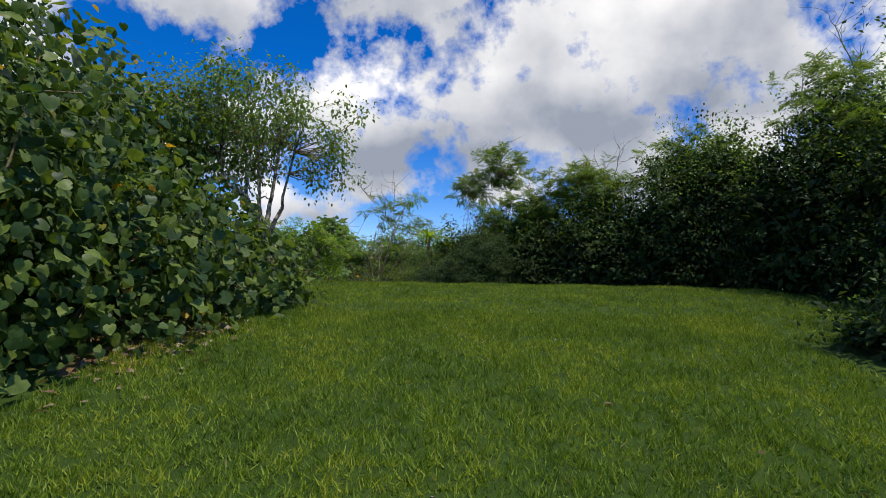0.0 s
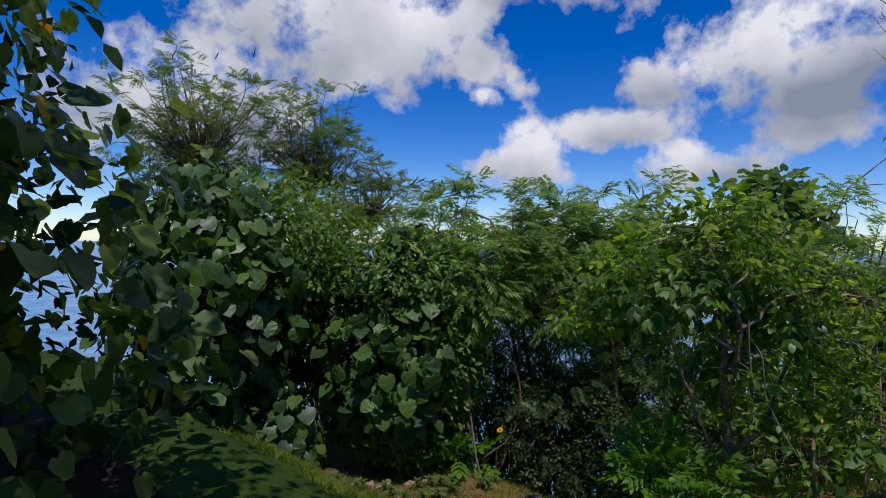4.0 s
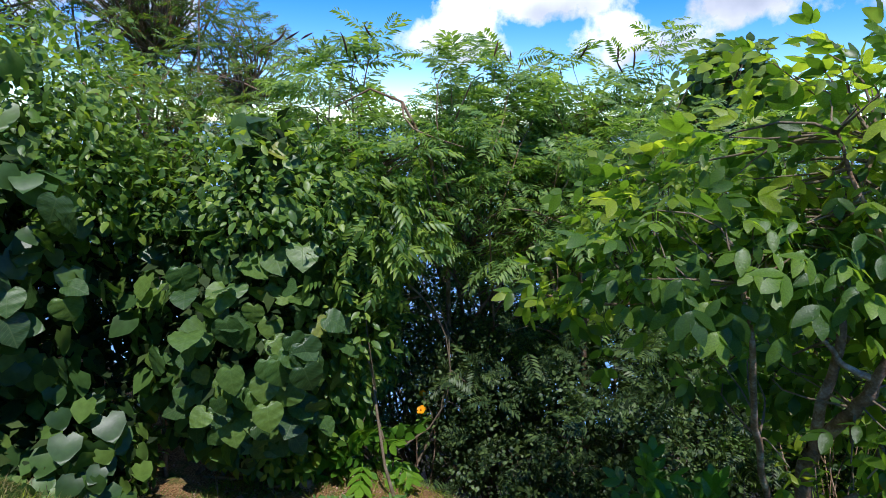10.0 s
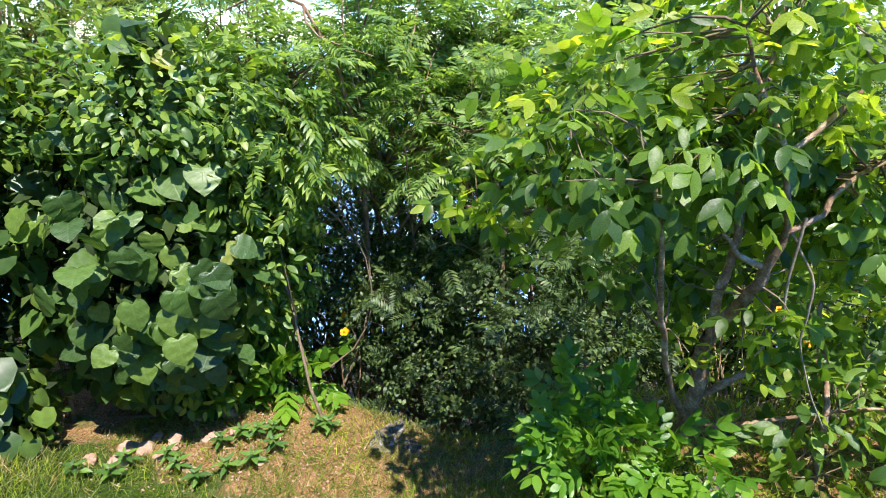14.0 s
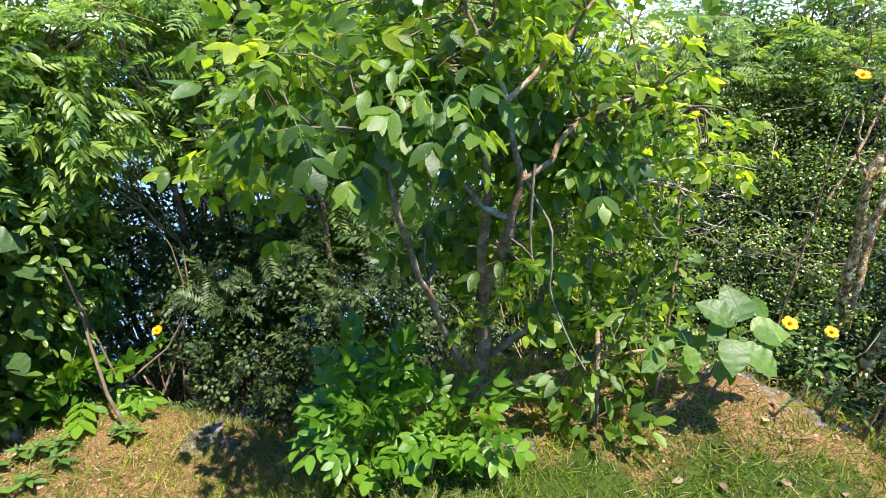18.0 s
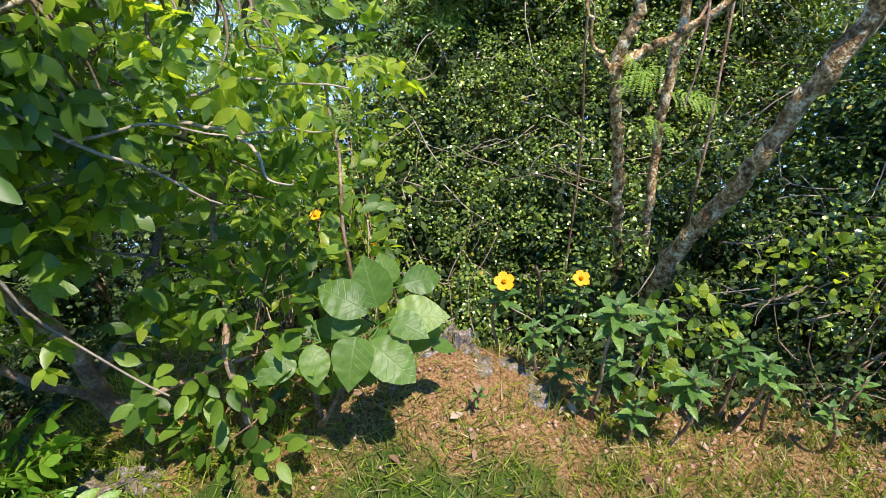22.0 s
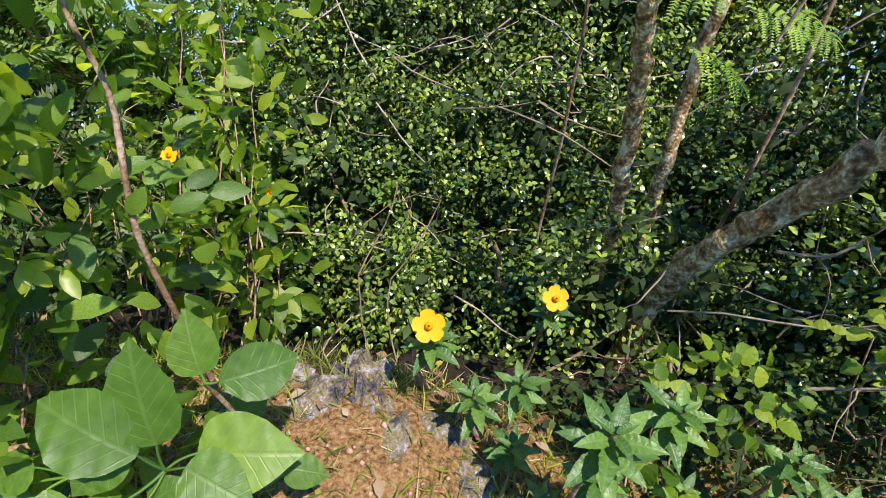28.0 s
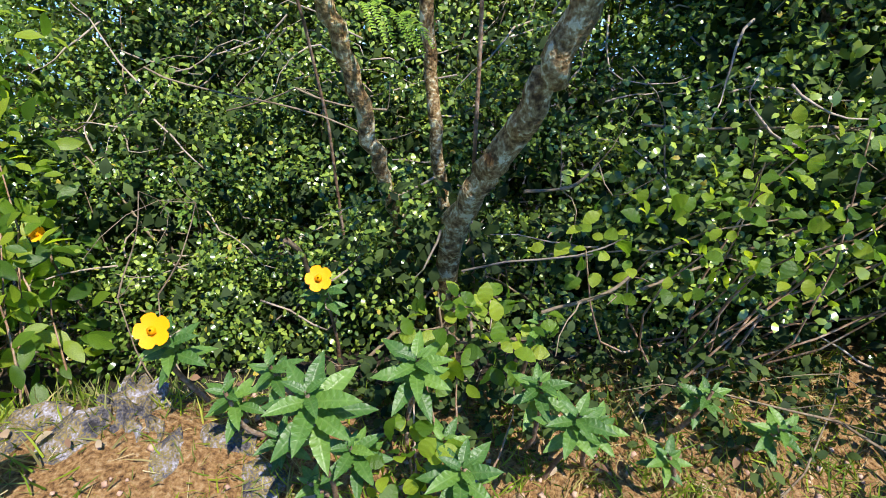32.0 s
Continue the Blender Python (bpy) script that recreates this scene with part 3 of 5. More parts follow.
# ---- ground and sea ----
def build_ground():
    gx = np.concatenate([-np.geomspace(4000, 9, 26), np.arange(-8.4, 6.6, 0.06), np.geomspace(7, 4000, 26)])
    gy = np.concatenate([-np.geomspace(4000, 3, 26), np.arange(-2.4, 15.5, 0.06), np.geomspace(16, 90, 30)])
    X, Y = np.meshgrid(gx, gy, indexing="ij")
    Z = ground_z(X, Y)
    near = (np.abs(X + 1) < 8) & (Y > -3) & (Y < 16)
    Z = Z + np.where(near, 0.007 * rng.normal(size=Z.shape), 0)
    v = np.stack([X, Y, Z], -1).reshape(-1, 3)
    nx, ny = X.shape
    i, j = np.meshgrid(np.arange(nx - 1), np.arange(ny - 1), indexing="ij")
    f = np.stack([i * ny + j, (i + 1) * ny + j, (i + 1) * ny + j + 1, i * ny + j + 1], -1).reshape(-1, 4)
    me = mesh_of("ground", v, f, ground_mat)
    x, y = v[:, 0], v[:, 1]
    soil = np.clip((y - 12.1 + 0.5 * np.clip(-3.2 - x, 0, 1)) / 0.6, 0, 1)
    soil = np.maximum(soil, np.exp(-(((x + 3.3) / 0.6) ** 2 + ((y - 9.0) / 0.9) ** 2)))
    soil = np.maximum(soil, np.exp(-(((x + 2.6) / 0.6) ** 2 + ((y - 5.4) / 1.6) ** 2)))
    a = me.attributes.new("soil", "FLOAT", "POINT")
    a.data.foreach_set("value", soil.astype(np.float32))
    # ground is darker past the bank edge, left of the lawn and beside the thicket
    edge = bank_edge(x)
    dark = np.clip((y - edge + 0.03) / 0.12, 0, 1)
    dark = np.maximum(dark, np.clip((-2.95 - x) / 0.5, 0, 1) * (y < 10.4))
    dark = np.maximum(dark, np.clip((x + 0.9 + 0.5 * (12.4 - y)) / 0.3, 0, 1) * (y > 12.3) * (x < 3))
    h = me.attributes.new("dark_ground", "FLOAT", "POINT")
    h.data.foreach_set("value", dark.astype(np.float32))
    tagged(new("ground", me), "green turf sloping up to a bank of bare red soil", "ground", kind="structure")
    s = mesh_of("sea", [(-4500, -200, -29), (4500, -200, -29), (4500, 4900, -29), (-4500, 4900, -29)], [(0, 1, 2, 3)], sea_mat)
    tagged(new("water", s), "bright blue sea far below the bank", "sea", kind="structure")


build_ground()

# ---- grass ----
def grass_patch(name, label, n, x0, x1, y0, y1, size, mat, keep, lean=0.55, simple=False, tuft=0):
    x, y = rng.uniform(x0, x1, n), rng.uniform(y0, y1, n)
    if tuft:
        k = np.arange(n) // tuft
        x, y = x[k] + rng.normal(0, 0.022, n), y[k] + rng.normal(0, 0.022, n)
    k = keep(x, y)
    x, y = x[k], y[k]
    p = np.stack([x, y, ground_z(x, y) - 0.004], 1)
    tip = np.stack([rng.normal(0, lean, len(x)), rng.normal(0, lean, len(x)), np.ones(len(x))], 1)
    up = rng.normal(size=(len(x), 3)) * [1, 1, 0.1]
    s = size * rng.uniform(0.6, 1.4, len(x))
    tmpl = (np.array([(-0.03, 0, 0), (0.03, 0, 0), (0.026, 0.55, 0.08), (-0.026, 0.55, 0.08), (0, 1, 0.32)], float), np.array([(0, 1, 2), (0, 2, 3), (3, 2, 4)]))
    if simple:
        tmpl = (np.array([(-0.085, 0, 0), (0.085, 0, 0), (0, 1, 0.25)], float), np.array([(0, 1, 2)]))
    ob = new(name, scatter(name, tmpl, p, tip, up, s, mat))
    tagged(ob, label, "grass", kind="stuff")


def lawn_area(x, y):
    return (y < 12.2) & (x > -2.6) & (rng.random(len(x)) < np.clip(1.15 - (y - 11.6) * 0.8 - 0.5 * np.clip(-3.2 - x, 0, 1), 0.1, 1))


def off_crest(x, y):
    """Little grass grows among the rocks at the top of the bank or on the bare soil beside the stones."""
    crest = np.exp(-(((x + 2.2) / 0.3) ** 2 + ((y - 12.68) / 0.16) ** 2))
    bare = np.exp(-(((x + 4.95) / 0.4) ** 2 + ((y - 12.1) / 0.3) ** 2))
    return rng.random(len(x)) > np.maximum(0.85 * crest, 0.7 * bare)


grass_patch("lawn_grass", "short green mown lawn grass", 130000, -3.0, 3.2, 0.9, 6.0, 0.05, grass_mat, lawn_area, simple=True, tuft=9)
grass_patch("lawn_grass", "short green mown lawn grass", 120000, -3.2, 5.0, 5.0, 12.3, 0.046, grass_mat, lawn_area, simple=True, tuft=9)
grass_patch("bank_grass", "dry and green grass tufts on the bank", 64000, -5.6, -0.9, 11.2, 12.95, 0.046, dry_mat, lambda x, y: (np.sin(5.1 * x + 2 * y) * np.sin(4.3 * y - 1.7 * x) + rng.normal(0, 0.5, len(x)) > -0.25) & off_crest(x, y), lean=1.0)
grass_patch("bank_grass", "fresh green grass on the bank", 75000, -5.4, -0.9, 11.0, 12.9, 0.045, grass_mat, lambda x, y: (rng.random(len(x)) < np.clip(1.5 - (y - 11.9) * 0.95 - 0.35 * np.clip(-3.2 - x, 0, 1), 0.25, 1)) & off_crest(x, y), lean=0.9, tuft=5)


lawn_light = leaf_material("young_grass", (0.14, 0.22, 0.008), (0.22, 0.32, 0.012), (0.36, 0.43, 0.04), rough=0.7, trans=0.3, patch=2.2)
grass_patch("lawn_grass", "bright young grass in the lawn", 42000, -3.0, 3.2, 0.9, 8.0, 0.042, lawn_light, lambda x, y: (x > -2.6) & (np.sin(3.1 * x + 1.7 * y) * np.sin(2.3 * y - 2.9 * x) + rng.normal(0, 0.6, len(x)) > 0), lean=0.8, simple=True, tuft=7)


straw_mat = leaf_material("straw", (0.3, 0.22, 0.11), (0.46, 0.36, 0.2), (0.62, 0.53, 0.34), rough=0.8, trans=0.1)


def straw(n, x0, x1, y0, y1):
    x, y = rng.uniform(x0, x1, n), rng.uniform(y0, y1, n)
    p = np.stack([x, y, ground_z(x, y) + 0.012], 1)
    tip = rng.normal(size=(n, 3)) * [1, 1, 0.18]
    t = (np.array([(-0.018, 0, 0), (0.018, 0, 0), (0.0, 1, 0.05)], float), np.array([(0, 1, 2)]))
    tagged(new("straw", scatter("straw", t, p, tip, np.tile([(0, 0, 1.0)], (n, 1)), rng.uniform(0.03, 0.08, n), straw_mat)), "dry pale straw lying on the soil", "straw", kind="stuff")


straw(190, -2.85, -1.0, 12.2, 12.95)
straw(160, -5.5, -3.4, 11.5, 12.5)


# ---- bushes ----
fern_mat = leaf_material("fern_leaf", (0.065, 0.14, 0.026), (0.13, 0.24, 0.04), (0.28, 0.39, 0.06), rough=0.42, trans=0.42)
def skeleton(ob, base, blobs, n, radius, mat, spread=0.25, main=6, stray=0.0):
    """Stems that fork into twigs: the thickest as parts of their own, the rest joined."""
    base = np.asarray(base, float)
    rest = Tubes(5)
    for k in range(n):
        b = blobs[rng.integers(len(blobs))]
        d = rng.normal(size=3)
        d /= np.linalg.norm(d)
        end = np.array(b[:3]) + d * np.array(b[3:6]) * rng.uniform(0.5, 0.95)
        root = base + (np.array(b[:3]) - base) * stray + rng.normal(size=3) * [spread, spread, 0.02]
        root[2] = float(ground_z(root[0], root[1])) - 0.03
        line = wander(root, end, 8, 0.12, 0.025)
        own = Tubes(6) if k < main else rest
        own.add(line, np.linspace(radius * (1.3 if k < main else 1), radius * 0.18, 8))
        for _ in range(3):
            j = rng.integers(3, 7)
            rest.add(wander(line[j], line[j] + rng.normal(size=3) * 0.35 * np.array(b[3:6]), 5, 0.12, 0.03), np.linspace(radius * 0.35, radius * 0.1, 5))
        if k < main:
            part("stem", own.mesh("stem", mat), ob, base)
    part("twig_tangle", rest.mesh("twig_tangle", mat), ob, base, kind="stuff")


def clumps(blobs, n, per, r, shell, lump, freq):
    """Leaves gathered in flattened tufts at the ends of twigs."""
    c, d = blob_points(blobs, max(n // per, 4), shell, lump, freq)
    k = np.repeat(np.arange(len(c)), per)
    off = rng.normal(size=(len(k), 3)) * np.array([r, r, r * 0.5]) * rng.uniform(0.6, 1.3, len(c))[k][:, None]
    out = off / (np.linalg.norm(off, axis=1)[:, None] + 1e-6) + d[k] * 0.5
    return c[k] + off, out / (np.linalg.norm(out, axis=1)[:, None] + 1e-6)


def bush(name, label, base, blobs, template, n, size, mat, stems=14, radius=0.014, bark=None, singles=0, single_mat=None,
         near=None, shell=0.55, lump=0.28, wild=0.6, lift=0.15, category="bush", group="", leaf_name="leaf", freq=2.2, style="spray", main=6, tuft=None, keep=None):
    base = (base[0], base[1], float(ground_z(base[0], base[1])))
    ob = thing(name, base, label, category, group)
    if stems:
        skeleton(ob, base, blobs, stems, radius, bark or twig_mat, main=main, stray=0.8)
    p, d = clumps(blobs, n, *tuft, shell, lump, freq) if tuft else blob_points(blobs, n, shell, lump, freq)
    if keep:
        k = keep(p)
        p, d = p[k], d[k]
    tip, up = hang(d, wild) if style == "hang" else spray(d, 0.7, lift, wild)
    s = rng.uniform(size[0], size[1], len(p))
    one = np.zeros(len(p), bool)
    if singles:
        q = np.linalg.norm(p - np.array(near), axis=1)
        one[np.argsort(q)[:singles]] = True
        leaf_objects(leaf_name, template, p[one], tip[one], up[one], s[one], single_mat, ob, base)
    template = heart_plain if template is heart_leaf else template
    part("foliage", scatter("foliage", template, p[~one], tip[~one], up[~one], s[~one], mat), ob, base, kind="stuff")
    return ob


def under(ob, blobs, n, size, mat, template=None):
    """Small leaves that fill the inside of a bush; its shade is put into their darker colour."""
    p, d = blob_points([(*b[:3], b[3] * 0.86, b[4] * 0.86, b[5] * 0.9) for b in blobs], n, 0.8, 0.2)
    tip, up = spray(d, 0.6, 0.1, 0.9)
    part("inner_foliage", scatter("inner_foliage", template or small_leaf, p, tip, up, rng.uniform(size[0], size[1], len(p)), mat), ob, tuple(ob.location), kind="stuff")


# hedge of heart-shaped leaves beside the lawn
HEDGE = [(-4.0, 3.7, 0.4, 1.5, 1.4, 2.5), (-3.2, 5.0, -0.1, 1.2, 1.1, 1.5), (-2.3, 6.2, -0.25, 1.05, 0.95, 0.85), (-4.9, 6.0, 0.8, 1.5, 1.6, 2.3), (-5.0, 7.7, 1.9, 1.1, 0.8, 1.2)]
h = bush("hibiscus_hedge", "tall dense hedge of broad heart-shaped green leaves", (-3.6, 4.6), HEDGE,
         heart_leaf, 17000, (0.055, 0.115), heart_mat, 40, 0.02, singles=260, single_mat=heart_one, near=(-1.2, 5.4, 0.2), keep=lambda p: p[:, 0] < -1.6 - 0.25 * np.clip(5.6 - p[:, 1], 0, 2), category="hedge", style="hang", wild=0.6, lump=0.4, freq=3.2)
under(h, HEDGE, 9000, (0.06, 0.1), shaded_mat)
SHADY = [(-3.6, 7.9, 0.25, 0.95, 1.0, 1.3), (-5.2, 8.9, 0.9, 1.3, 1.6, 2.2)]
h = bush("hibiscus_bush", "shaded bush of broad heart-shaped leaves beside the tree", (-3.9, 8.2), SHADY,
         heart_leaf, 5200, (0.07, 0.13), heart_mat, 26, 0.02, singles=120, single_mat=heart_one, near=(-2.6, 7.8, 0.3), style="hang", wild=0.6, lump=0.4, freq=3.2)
under(h, SHADY, 7000, (0.06, 0.1), shaded_mat)
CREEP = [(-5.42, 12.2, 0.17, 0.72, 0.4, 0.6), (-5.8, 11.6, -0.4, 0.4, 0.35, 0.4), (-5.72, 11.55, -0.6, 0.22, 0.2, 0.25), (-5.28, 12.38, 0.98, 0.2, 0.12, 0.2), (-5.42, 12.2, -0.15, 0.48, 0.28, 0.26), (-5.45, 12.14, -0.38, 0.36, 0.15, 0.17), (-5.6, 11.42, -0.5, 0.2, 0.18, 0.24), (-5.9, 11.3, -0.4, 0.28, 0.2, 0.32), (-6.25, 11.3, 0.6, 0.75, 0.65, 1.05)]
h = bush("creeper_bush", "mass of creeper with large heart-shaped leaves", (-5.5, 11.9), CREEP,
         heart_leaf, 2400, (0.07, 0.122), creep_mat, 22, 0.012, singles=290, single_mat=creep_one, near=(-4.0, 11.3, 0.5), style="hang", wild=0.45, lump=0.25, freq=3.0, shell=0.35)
under(h, CREEP + [(-5.6, 12.35, 0.55, 0.7, 0.4, 0.45), (-6.1, 11.9, 0.1, 0.5, 0.3, 0.5), (-6.6, 11.9, 0.7, 0.8, 0.6, 0.6), (-6.9, 12.4, 0.4, 0.9, 0.6, 0.8)], 13000, (0.05, 0.1), shaded_mat)
p, d = blob_points([(-5.4, 12.35, 0.78, 0.65, 0.4, 0.36), (-5.2, 12.45, 0.1, 0.5, 0.2, 0.6), (-6.2, 11.8, 1.2, 0.7, 0.5, 0.4), (-5.9, 11.9, 0.85, 0.5, 0.3, 0.35), (-5.35, 12.22, -0.42, 0.42, 0.14, 0.2), (-5.8, 11.75, -0.45, 0.26, 0.2, 0.26), (-5.75, 11.45, -0.6, 0.3, 0.14, 0.16)], 9500, 0.6, 0.4)
tip, up = spray(d, 0.8, 0.1, 0.5)
part("vine_foliage", scatter("vine_foliage", ellip_leaf, p, tip, up, rng.uniform(0.03, 0.065, len(p)), fern_mat), h, tuple(h.location), "small pointed vine leaves", kind="stuff")
# dark band along the lawn; the shade on its face is put into near-black leaves
BAND = [((1.2, 13.2), [(0.1, 14.5, 0.2, 0.6, 0.4, 1.0), (0.7, 14.0, 0.0, 1.2, 0.6, 1.3), (1.3, 13.5, 0.2, 1.0, 0.8, 1.3), (2.2, 12.9, 0.2, 1.3, 1.0, 1.5)]),
        ((4.0, 12.0), [(3.8, 12.0, 0.35, 1.5, 1.3, 1.65), (5.3, 10.6, 0.8, 1.6, 1.5, 2.1)]),
        ((6.5, 8.5), [(6.4, 8.6, 0.8, 1.6, 1.7, 2.2), (6.6, 6.2, 0.6, 1.6, 1.7, 2.2)]),
        # low blob at (4.3, 4.6) stands in for a dark shadow in the corner
        ((5.0, 4.0), [(5.6, 3.9, 0.1, 1.5, 1.4, 2.0), (4.3, 4.6, -0.6, 0.9, 0.7, 0.6)])]
for b, blobs in BAND:
    h = bush("thicket", "dark dense thicket along the edge of the lawn", b, blobs, small_leaf, 34000, (0.055, 0.1), shaded_mat, 40, 0.02, lump=0.45, category="thicket", group="thickets beside the lawn", freq=2.8, shell=0.6, tuft=(28, 0.13))
    under(h, blobs, 16000, (0.12, 0.22), shaded_mat)
    # lighter leaves on upward faces only: sunlight on the tops, put in as colour
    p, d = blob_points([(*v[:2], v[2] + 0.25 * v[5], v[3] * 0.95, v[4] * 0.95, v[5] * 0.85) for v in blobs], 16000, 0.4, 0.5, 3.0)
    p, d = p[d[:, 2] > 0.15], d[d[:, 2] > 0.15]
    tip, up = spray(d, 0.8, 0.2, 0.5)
    part("sunlit_top_foliage", scatter("sunlit_top_foliage", small_leaf, p, tip, up, rng.uniform(0.04, 0.075, len(p)), fern_mat), h, tuple(h.location), kind="stuff")
# end of the dark thicket beside the bank
SIDE = [(-0.4, 12.55, -0.02, 0.36, 0.42, 0.36), (0.25, 12.05, 0.1, 0.55, 0.5, 0.6), (0.9, 12.25, 0.3, 0.7, 0.7, 0.85)]
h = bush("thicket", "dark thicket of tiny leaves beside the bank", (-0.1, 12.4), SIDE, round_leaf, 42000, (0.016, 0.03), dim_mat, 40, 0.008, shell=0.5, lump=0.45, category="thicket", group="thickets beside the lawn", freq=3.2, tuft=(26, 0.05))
under(h, SIDE, 16000, (0.04, 0.08), shaded_mat)
# small-leaved thicket behind the bank
TANGLE = [(-1.7, 13.16, -0.12, 0.24, 0.07, 0.2), (-2.3, 13.25, -0.5, 0.4, 0.25, 0.32), (-1.8, 13.4, -0.5, 0.4, 0.2, 0.32), (-1.15, 13.3, -0.45, 0.4, 0.25, 0.35),
          (-2.6, 13.65, -0.3, 0.5, 0.3, 0.42), (-1.95, 13.75, -0.28, 0.5, 0.3, 0.42), (-1.3, 13.7, -0.25, 0.5, 0.3, 0.45),
          (-2.5, 14.15, -0.05, 0.6, 0.35, 0.5), (-1.7, 14.2, 0.0, 0.6, 0.35, 0.5), (-2.3, 14.75, 0.25, 0.7, 0.4, 0.6), (-1.3, 14.75, 0.3, 0.7, 0.4, 0.6), (-1.6, 15.4, 0.5, 1.2, 0.45, 0.7),
          (-0.4, 13.65, -0.15, 0.75, 0.7, 1.0), (0.8, 13.4, -0.1, 0.8, 0.7, 0.9), (-0.8, 13.08, -0.2, 0.5, 0.3, 0.55)]
def open_sprays(p):
    """Leaves stand in sprays a hand wide, with dark gaps between them."""
    x, y, z = p.T
    return np.sin(31 * x + 9 * z + 3 * np.sin(7 * y)) + np.sin(27 * z - 11 * x + 2 * np.sin(9 * x)) + np.sin(23 * y + 13 * z) + rng.normal(0, 0.35, len(p)) > -0.35


HOLLOW = (-1.5, 13.1, -0.07)      # dark space under the leaning limb
h = bush("small_leaf_thicket", "dense thicket of tiny glossy leaves on the falling slope", (-1.0, 14.2), TANGLE,
         round_leaf, 330000, (0.011, 0.022), small_mat, 90, 0.008, shell=0.4, lump=0.5, wild=0.6, category="thicket", freq=3.6, main=14, tuft=(40, 0.05), keep=lambda p: ((((p - np.array(HOLLOW)) / np.array([0.22, 0.35, 0.14])) ** 2).sum(1) > 1) & open_sprays(p))
under(h, TANGLE, 40000, (0.03, 0.06), shaded_mat)
p, d = clumps(TANGLE[12:], 11000, 16, 0.05, 0.35, 0.4, 3.0)
tip, up = spray(d, 0.8, 0.3, 0.6)
part("broad_foliage", scatter("broad_foliage", round_leaf, p, tip, up, rng.uniform(0.02, 0.034, len(p)), small_mat), h, tuple(h.location), "rounded yellow-green leaves", kind="stuff")
tb = Tubes(4)
p, d = blob_points(TANGLE, 650, 0.25, 0.4, 3.0)
for q in p:
    a = rng.normal(size=3) * [1, 0.6, 0.5]
    tb.add(wander(q, q + a / np.linalg.norm(a) * rng.uniform(0.1, 0.45), 7, 0.12, 0.05), np.linspace(0.0032, 0.0012, 7))
part("bleached_twig_tangle", tb.mesh("bleached_twig_tangle", bleached_mat), h, tuple(h.location), "bleached leafless twigs", kind="stuff")
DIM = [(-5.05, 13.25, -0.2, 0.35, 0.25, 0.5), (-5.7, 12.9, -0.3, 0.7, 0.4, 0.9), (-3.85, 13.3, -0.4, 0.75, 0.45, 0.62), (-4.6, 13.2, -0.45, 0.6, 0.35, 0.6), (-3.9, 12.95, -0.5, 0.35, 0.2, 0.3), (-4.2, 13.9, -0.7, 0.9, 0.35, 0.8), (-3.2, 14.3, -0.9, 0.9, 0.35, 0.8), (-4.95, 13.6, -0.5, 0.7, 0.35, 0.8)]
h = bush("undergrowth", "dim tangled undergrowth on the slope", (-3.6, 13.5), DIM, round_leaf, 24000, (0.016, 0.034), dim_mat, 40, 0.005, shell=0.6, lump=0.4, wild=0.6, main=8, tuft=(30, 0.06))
under(h, DIM, 4500, (0.03, 0.06), shaded_mat)
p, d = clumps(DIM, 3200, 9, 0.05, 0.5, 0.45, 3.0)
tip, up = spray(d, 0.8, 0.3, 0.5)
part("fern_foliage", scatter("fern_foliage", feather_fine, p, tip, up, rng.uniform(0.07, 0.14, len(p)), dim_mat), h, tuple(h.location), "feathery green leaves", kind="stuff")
# shrubs and feathery trees on the slope
SHRUB = [(-5.0, 12.62, 0.62, 0.4, 0.3, 0.4), (-5.25, 12.7, 0.0, 0.4, 0.3, 0.5)]
h = bush("slope_shrub", "shaded shrub with narrow green leaves", (-4.9, 13.0), SHRUB, compound(4, 0.5, narrow_leaf), 1700, (0.075, 0.12), fern_mat, 14, 0.007, shell=0.6, wild=0.6, lump=0.4, lift=-0.1)
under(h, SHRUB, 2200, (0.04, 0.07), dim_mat)


